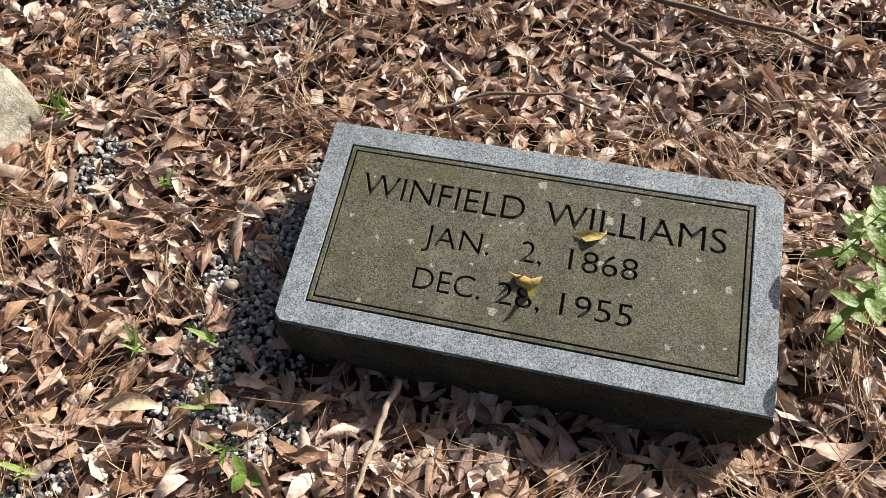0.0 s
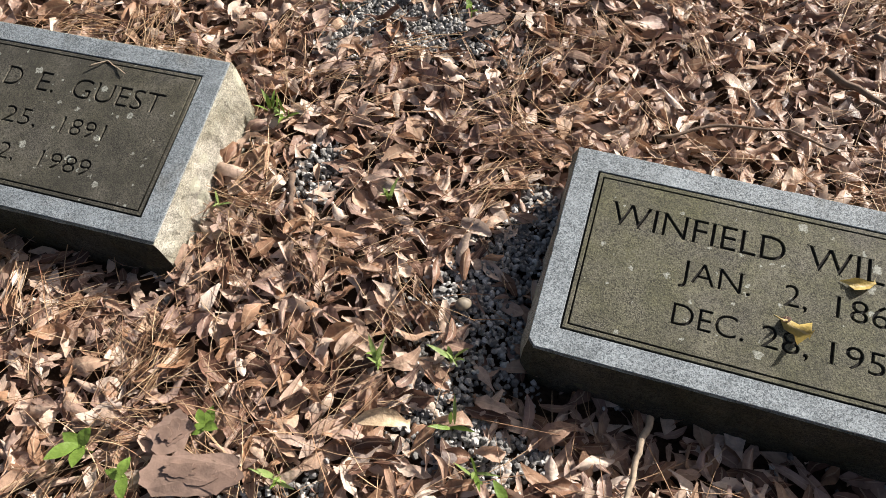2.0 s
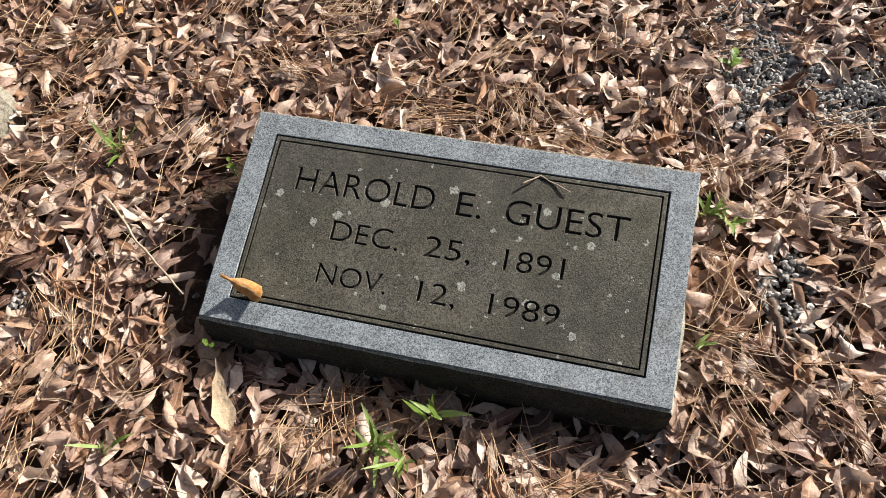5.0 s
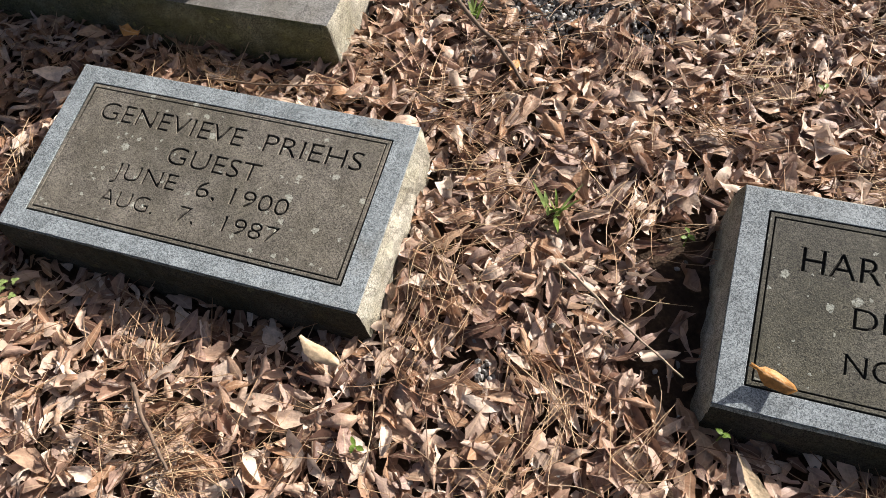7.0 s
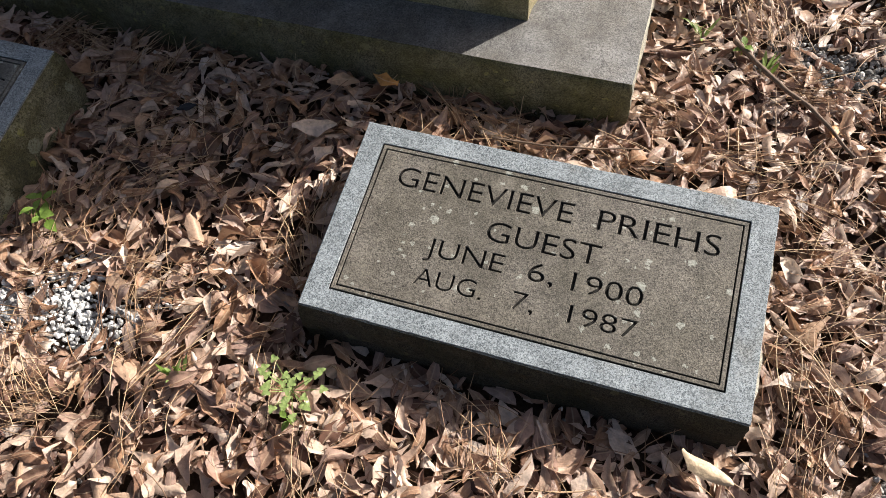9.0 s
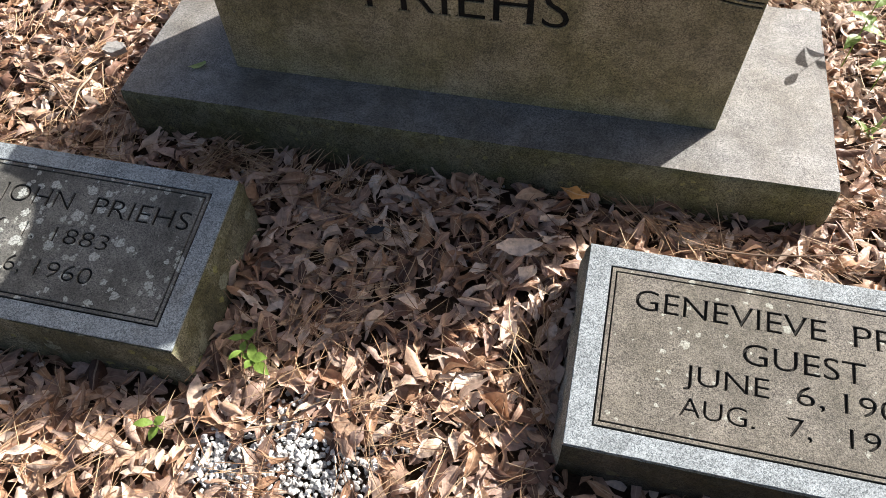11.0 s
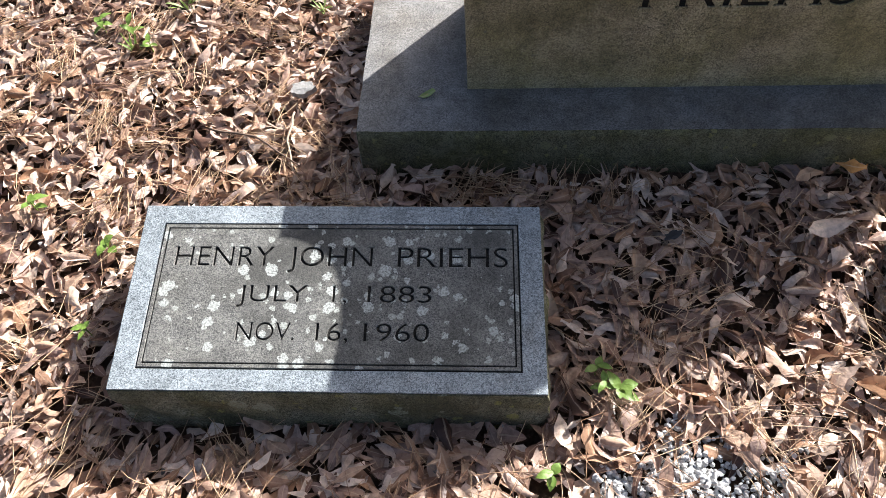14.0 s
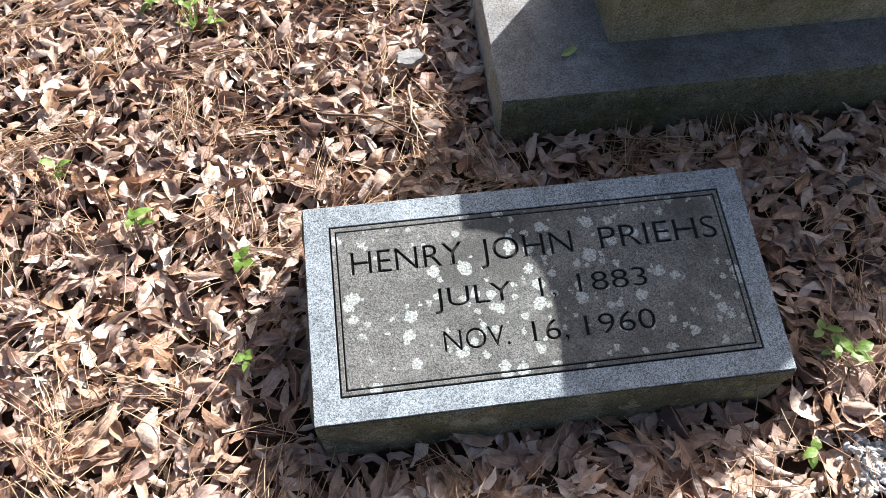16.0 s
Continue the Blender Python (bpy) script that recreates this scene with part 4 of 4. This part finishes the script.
single_leaf("fallen_leaf", pose(-1.565, 0.285, 0.028, 5, 0, -58), 0.095, 0.030, LEAF_TAN, TAN, 31)
single_leaf("fallen_leaf", pose(-2.20, 0.318, 0.03, 0, 5, -20), 0.075, 0.026, LEAF_TAN, TAN, 33)
single_leaf("fallen_leaf", pose(-0.545, 0.232, 0.026, 10, 0, 12), 0.080, 0.026, LEAF_TAN, TAN, 34)
single_leaf("fallen_leaf", pose(-2.93, 0.735, 0.03, 6, -4, 15), 0.080, 0.038, LEAF_BROWN_SINGLE, "broad brown leaf lying in the shade", 35)
single_leaf("fallen_leaf", pose(-2.055, 0.955, 0.03, 20, 10, 75), 0.034, 0.018, LEAF_ORANGE, "small red-orange leaf behind a marker", 37)
single_leaf("fallen_leaf", pose(-2.93, 0.862, 0.03, 60, 5, 20), 0.060, 0.024, LEAF_BROWN_SINGLE, "curled brown leaf leaning on the base slab", 39)
single_leaf("fallen_leaf", pose(-2.85, 0.872, 0.035, 30, 0, -12), 0.055, 0.022, LEAF_ORANGE, "rusty curled leaf beside the base slab", 41)
twig([(-1.215, 0.655), (-1.19, 0.675), (-1.145, 0.655)], 0.0016, TWIG_PALE, "tiny dry twig lying on a marker", 0.1175)


# ---- weeds ----
def blade(bm, base, direction, length, width, lift, droop, rows=5):
    """A thin pointed leaf that rises from base, as a curved strip folded along its midrib."""
    d = Vector((math.cos(direction), math.sin(direction), 0))
    side = Vector((-d.y, d.x, 0))
    last = None
    for i in range(rows + 1):
        f = i / rows
        c = Vector(base) + d * length * f * math.cos(lift) + Vector((0, 0, 1)) * (length * math.sin(lift) * f - droop * length * f * f)
        w = width / 2 * max(0.04, math.sin(math.pi * (0.06 + 0.92 * f) ** 0.85))
        now = [bm.verts.new(c + side * w + Vector((0, 0, 0.25 * w))), bm.verts.new(c), bm.verts.new(c - side * w + Vector((0, 0, 0.25 * w)))]
        if last:
            for k in range(2):
                bm.faces.new((last[k], last[k + 1], now[k + 1], now[k]))
        last = now


def weed(x, y, leaves, length, width, seed, label, height=0.015, mat=None, lift=0.5):
    """A low weed: a stem with broad leaves round it."""
    r = random.Random(seed)
    root = tagged(new("weed"), label, "weed", "small weeds in the litter")
    root.matrix_world = pose(x, y, 0)
    bm = bmesh.new()
    bmesh.ops.create_cone(bm, segments=6, radius1=0.0014, radius2=0.001, depth=height + 0.012, cap_ends=True)
    bm.transform(Matrix.Translation((0, 0, (height + 0.012) / 2 - 0.004)))
    part("stem", bm, mat or GREEN, root)
    a0 = r.uniform(0, 6.3)
    for k in range(leaves):
        bm = bmesh.new()
        z = height * (0.35 + 0.65 * k / max(1, leaves - 1)) + 0.012
        blade(bm, (0, 0, z), a0 + k * 2.4 + r.uniform(-0.3, 0.3), length * r.uniform(0.7, 1.15), width * r.uniform(0.8, 1.15), lift * r.uniform(0.5, 1.3), r.uniform(0.1, 0.5))
        part("leaf", bm, mat or GREEN, root, "", True)


def grass(x, y, blades, length, seed, label):
    r = random.Random(seed)
    root = tagged(new("grass_tuft"), label, "grass", "grass tufts in the litter")
    root.matrix_world = pose(x, y, 0)
    for k in range(blades):
        bm = bmesh.new()
        blade(bm, (r.uniform(-0.008, 0.008), r.uniform(-0.008, 0.008), 0.008), r.uniform(0, 6.3), 0.014 + 1.2 * length * r.uniform(0.5, 1.2), 0.0058 * r.uniform(0.7, 1.4), r.uniform(0.75, 1.45), r.uniform(0.1, 0.5))
        part("blade", bm, GREEN_PALE if r.random() < 0.6 else GREEN, root, "", True)


BROAD = "small broad-leaved green weed among dead leaves"
TALL = "leafy green weed standing beside a marker"
weed(0.385, 0.615, 12, 0.048, 0.020, 1, TALL, 0.17, lift=0.3)
weed(0.445, 0.665, 12, 0.055, 0.022, 2, TALL, 0.14, lift=0.3)
weed(0.43, 0.56, 10, 0.048, 0.018, 3, TALL, 0.08, lift=0.3)
weed(-2.325, 1.36, 9, 0.05, 0.022, 5, "leafy green weed standing behind the base slab", 0.21, lift=0.3)
weed(-2.27, 1.30, 7, 0.045, 0.02, 6, "leafy green weed standing behind the base slab", 0.12, lift=0.3)
weed(0.368, 0.50, 5, 0.036, 0.017, 4, TALL, 0.145, lift=0.2)
for i, (x, y, k, ln) in enumerate([(-0.354, 0.169, 4, 0.034), (-0.924, 0.083, 4, 0.040), (-0.848, 0.063, 3, 0.035), (-0.773, 0.155, 4, 0.032), (-0.911, 1.029, 4, 0.028),
                                   (-0.643, 1.058, 3, 0.022), (-1.508, 1.024, 2, 0.018), (-3.341, 0.44, 4, 0.026), (-2.22, 1.121, 4, 0.024), (-2.769, 0.225, 3, 0.020),
                                   (-3.318, 0.43, 4, 0.034), (-3.35, 0.468, 3, 0.028), (-4.229, 0.695, 4, 0.032), (-4.41, 0.792, 4, 0.036), (-4.557, 0.919, 3, 0.03),
                                   (-4.218, 0.527, 5, 0.022), (-3.429, 0.297, 3, 0.030), (-4.438, 1.324, 5, 0.03), (-4.361, 1.302, 4, 0.034), (-4.30, 1.25, 4, 0.026),
                                   (-1.70, 0.66, 3, 0.016), (-2.10, 0.205, 3, 0.016), (-1.617, 0.356, 3, 0.014)]):
    weed(x, y, k, ln, ln * 0.5, 10 + i, BROAD, 0.022 + 0.2 * ln)
TUFT = "small tuft of thin green grass in the litter"
for i, (x, y, k, ln) in enumerate([(-0.927, 0.725, 9, 0.035), (-0.656, 0.597, 7, 0.035), (-0.586, 0.311, 5, 0.05), (-0.475, 0.345, 7, 0.055), (-0.401, 0.197, 6, 0.06), (-0.58, 0.318, 4, 0.04),
                                   (-1.269, 0.326, 7, 0.075), (-1.34, 0.27, 14, 0.06), (-1.303, 0.262, 10, 0.06), (-1.707, 0.183, 5, 0.05), (-0.901, 0.718, 8, 0.04), (-0.929, 0.506, 4, 0.03),
                                   (-1.917, 0.659, 14, 0.05), (-2.966, 0.245, 10, 0.03), (-2.298, 1.157, 9, 0.04), (-4.219, 1.517, 14, 0.06), (-3.884, 1.511, 14, 0.06), (-4.342, 1.25, 8, 0.04),
                                   (-3.918, 1.377, 8, 0.04), (-4.25, 1.40, 12, 0.05), (-3.96, 1.47, 12, 0.05), (-0.45, 0.25, 4, 0.04), (-0.65, 0.12, 7, 0.04), (-2.17, 1.09, 8, 0.035)]):
    grass(x, y, k, ln, 60 + i, TUFT)


def clover(x, y):
    """A rosette of many tiny round leaves on thin stems."""
    r = random.Random(77)
    root = tagged(new("clover"), "pale green clover rosette growing before a marker", "clover")
    root.matrix_world = pose(x, y, 0)
    for k in range(26):
        a, d, h = r.uniform(0, 6.3), r.uniform(0.005, 0.055), r.uniform(0.02, 0.045)
        bm = bmesh.new()
        blade(bm, (0, 0, 0.004), a, math.hypot(d, h), 0.0016, math.atan2(h, d), 0.0)
        stem = part("stem", bm, GREEN_PALE, root)
        bm = bmesh.new()
        for j in range(3):
            blade(bm, (math.cos(a) * d, math.sin(a) * d, h + 0.003), a + j * 2.1, 0.008, 0.007, 0.15, 0.2, 4)
        part("leaflet", bm, GREEN_PALE, stem, "", True)


clover(-2.789, 0.272)
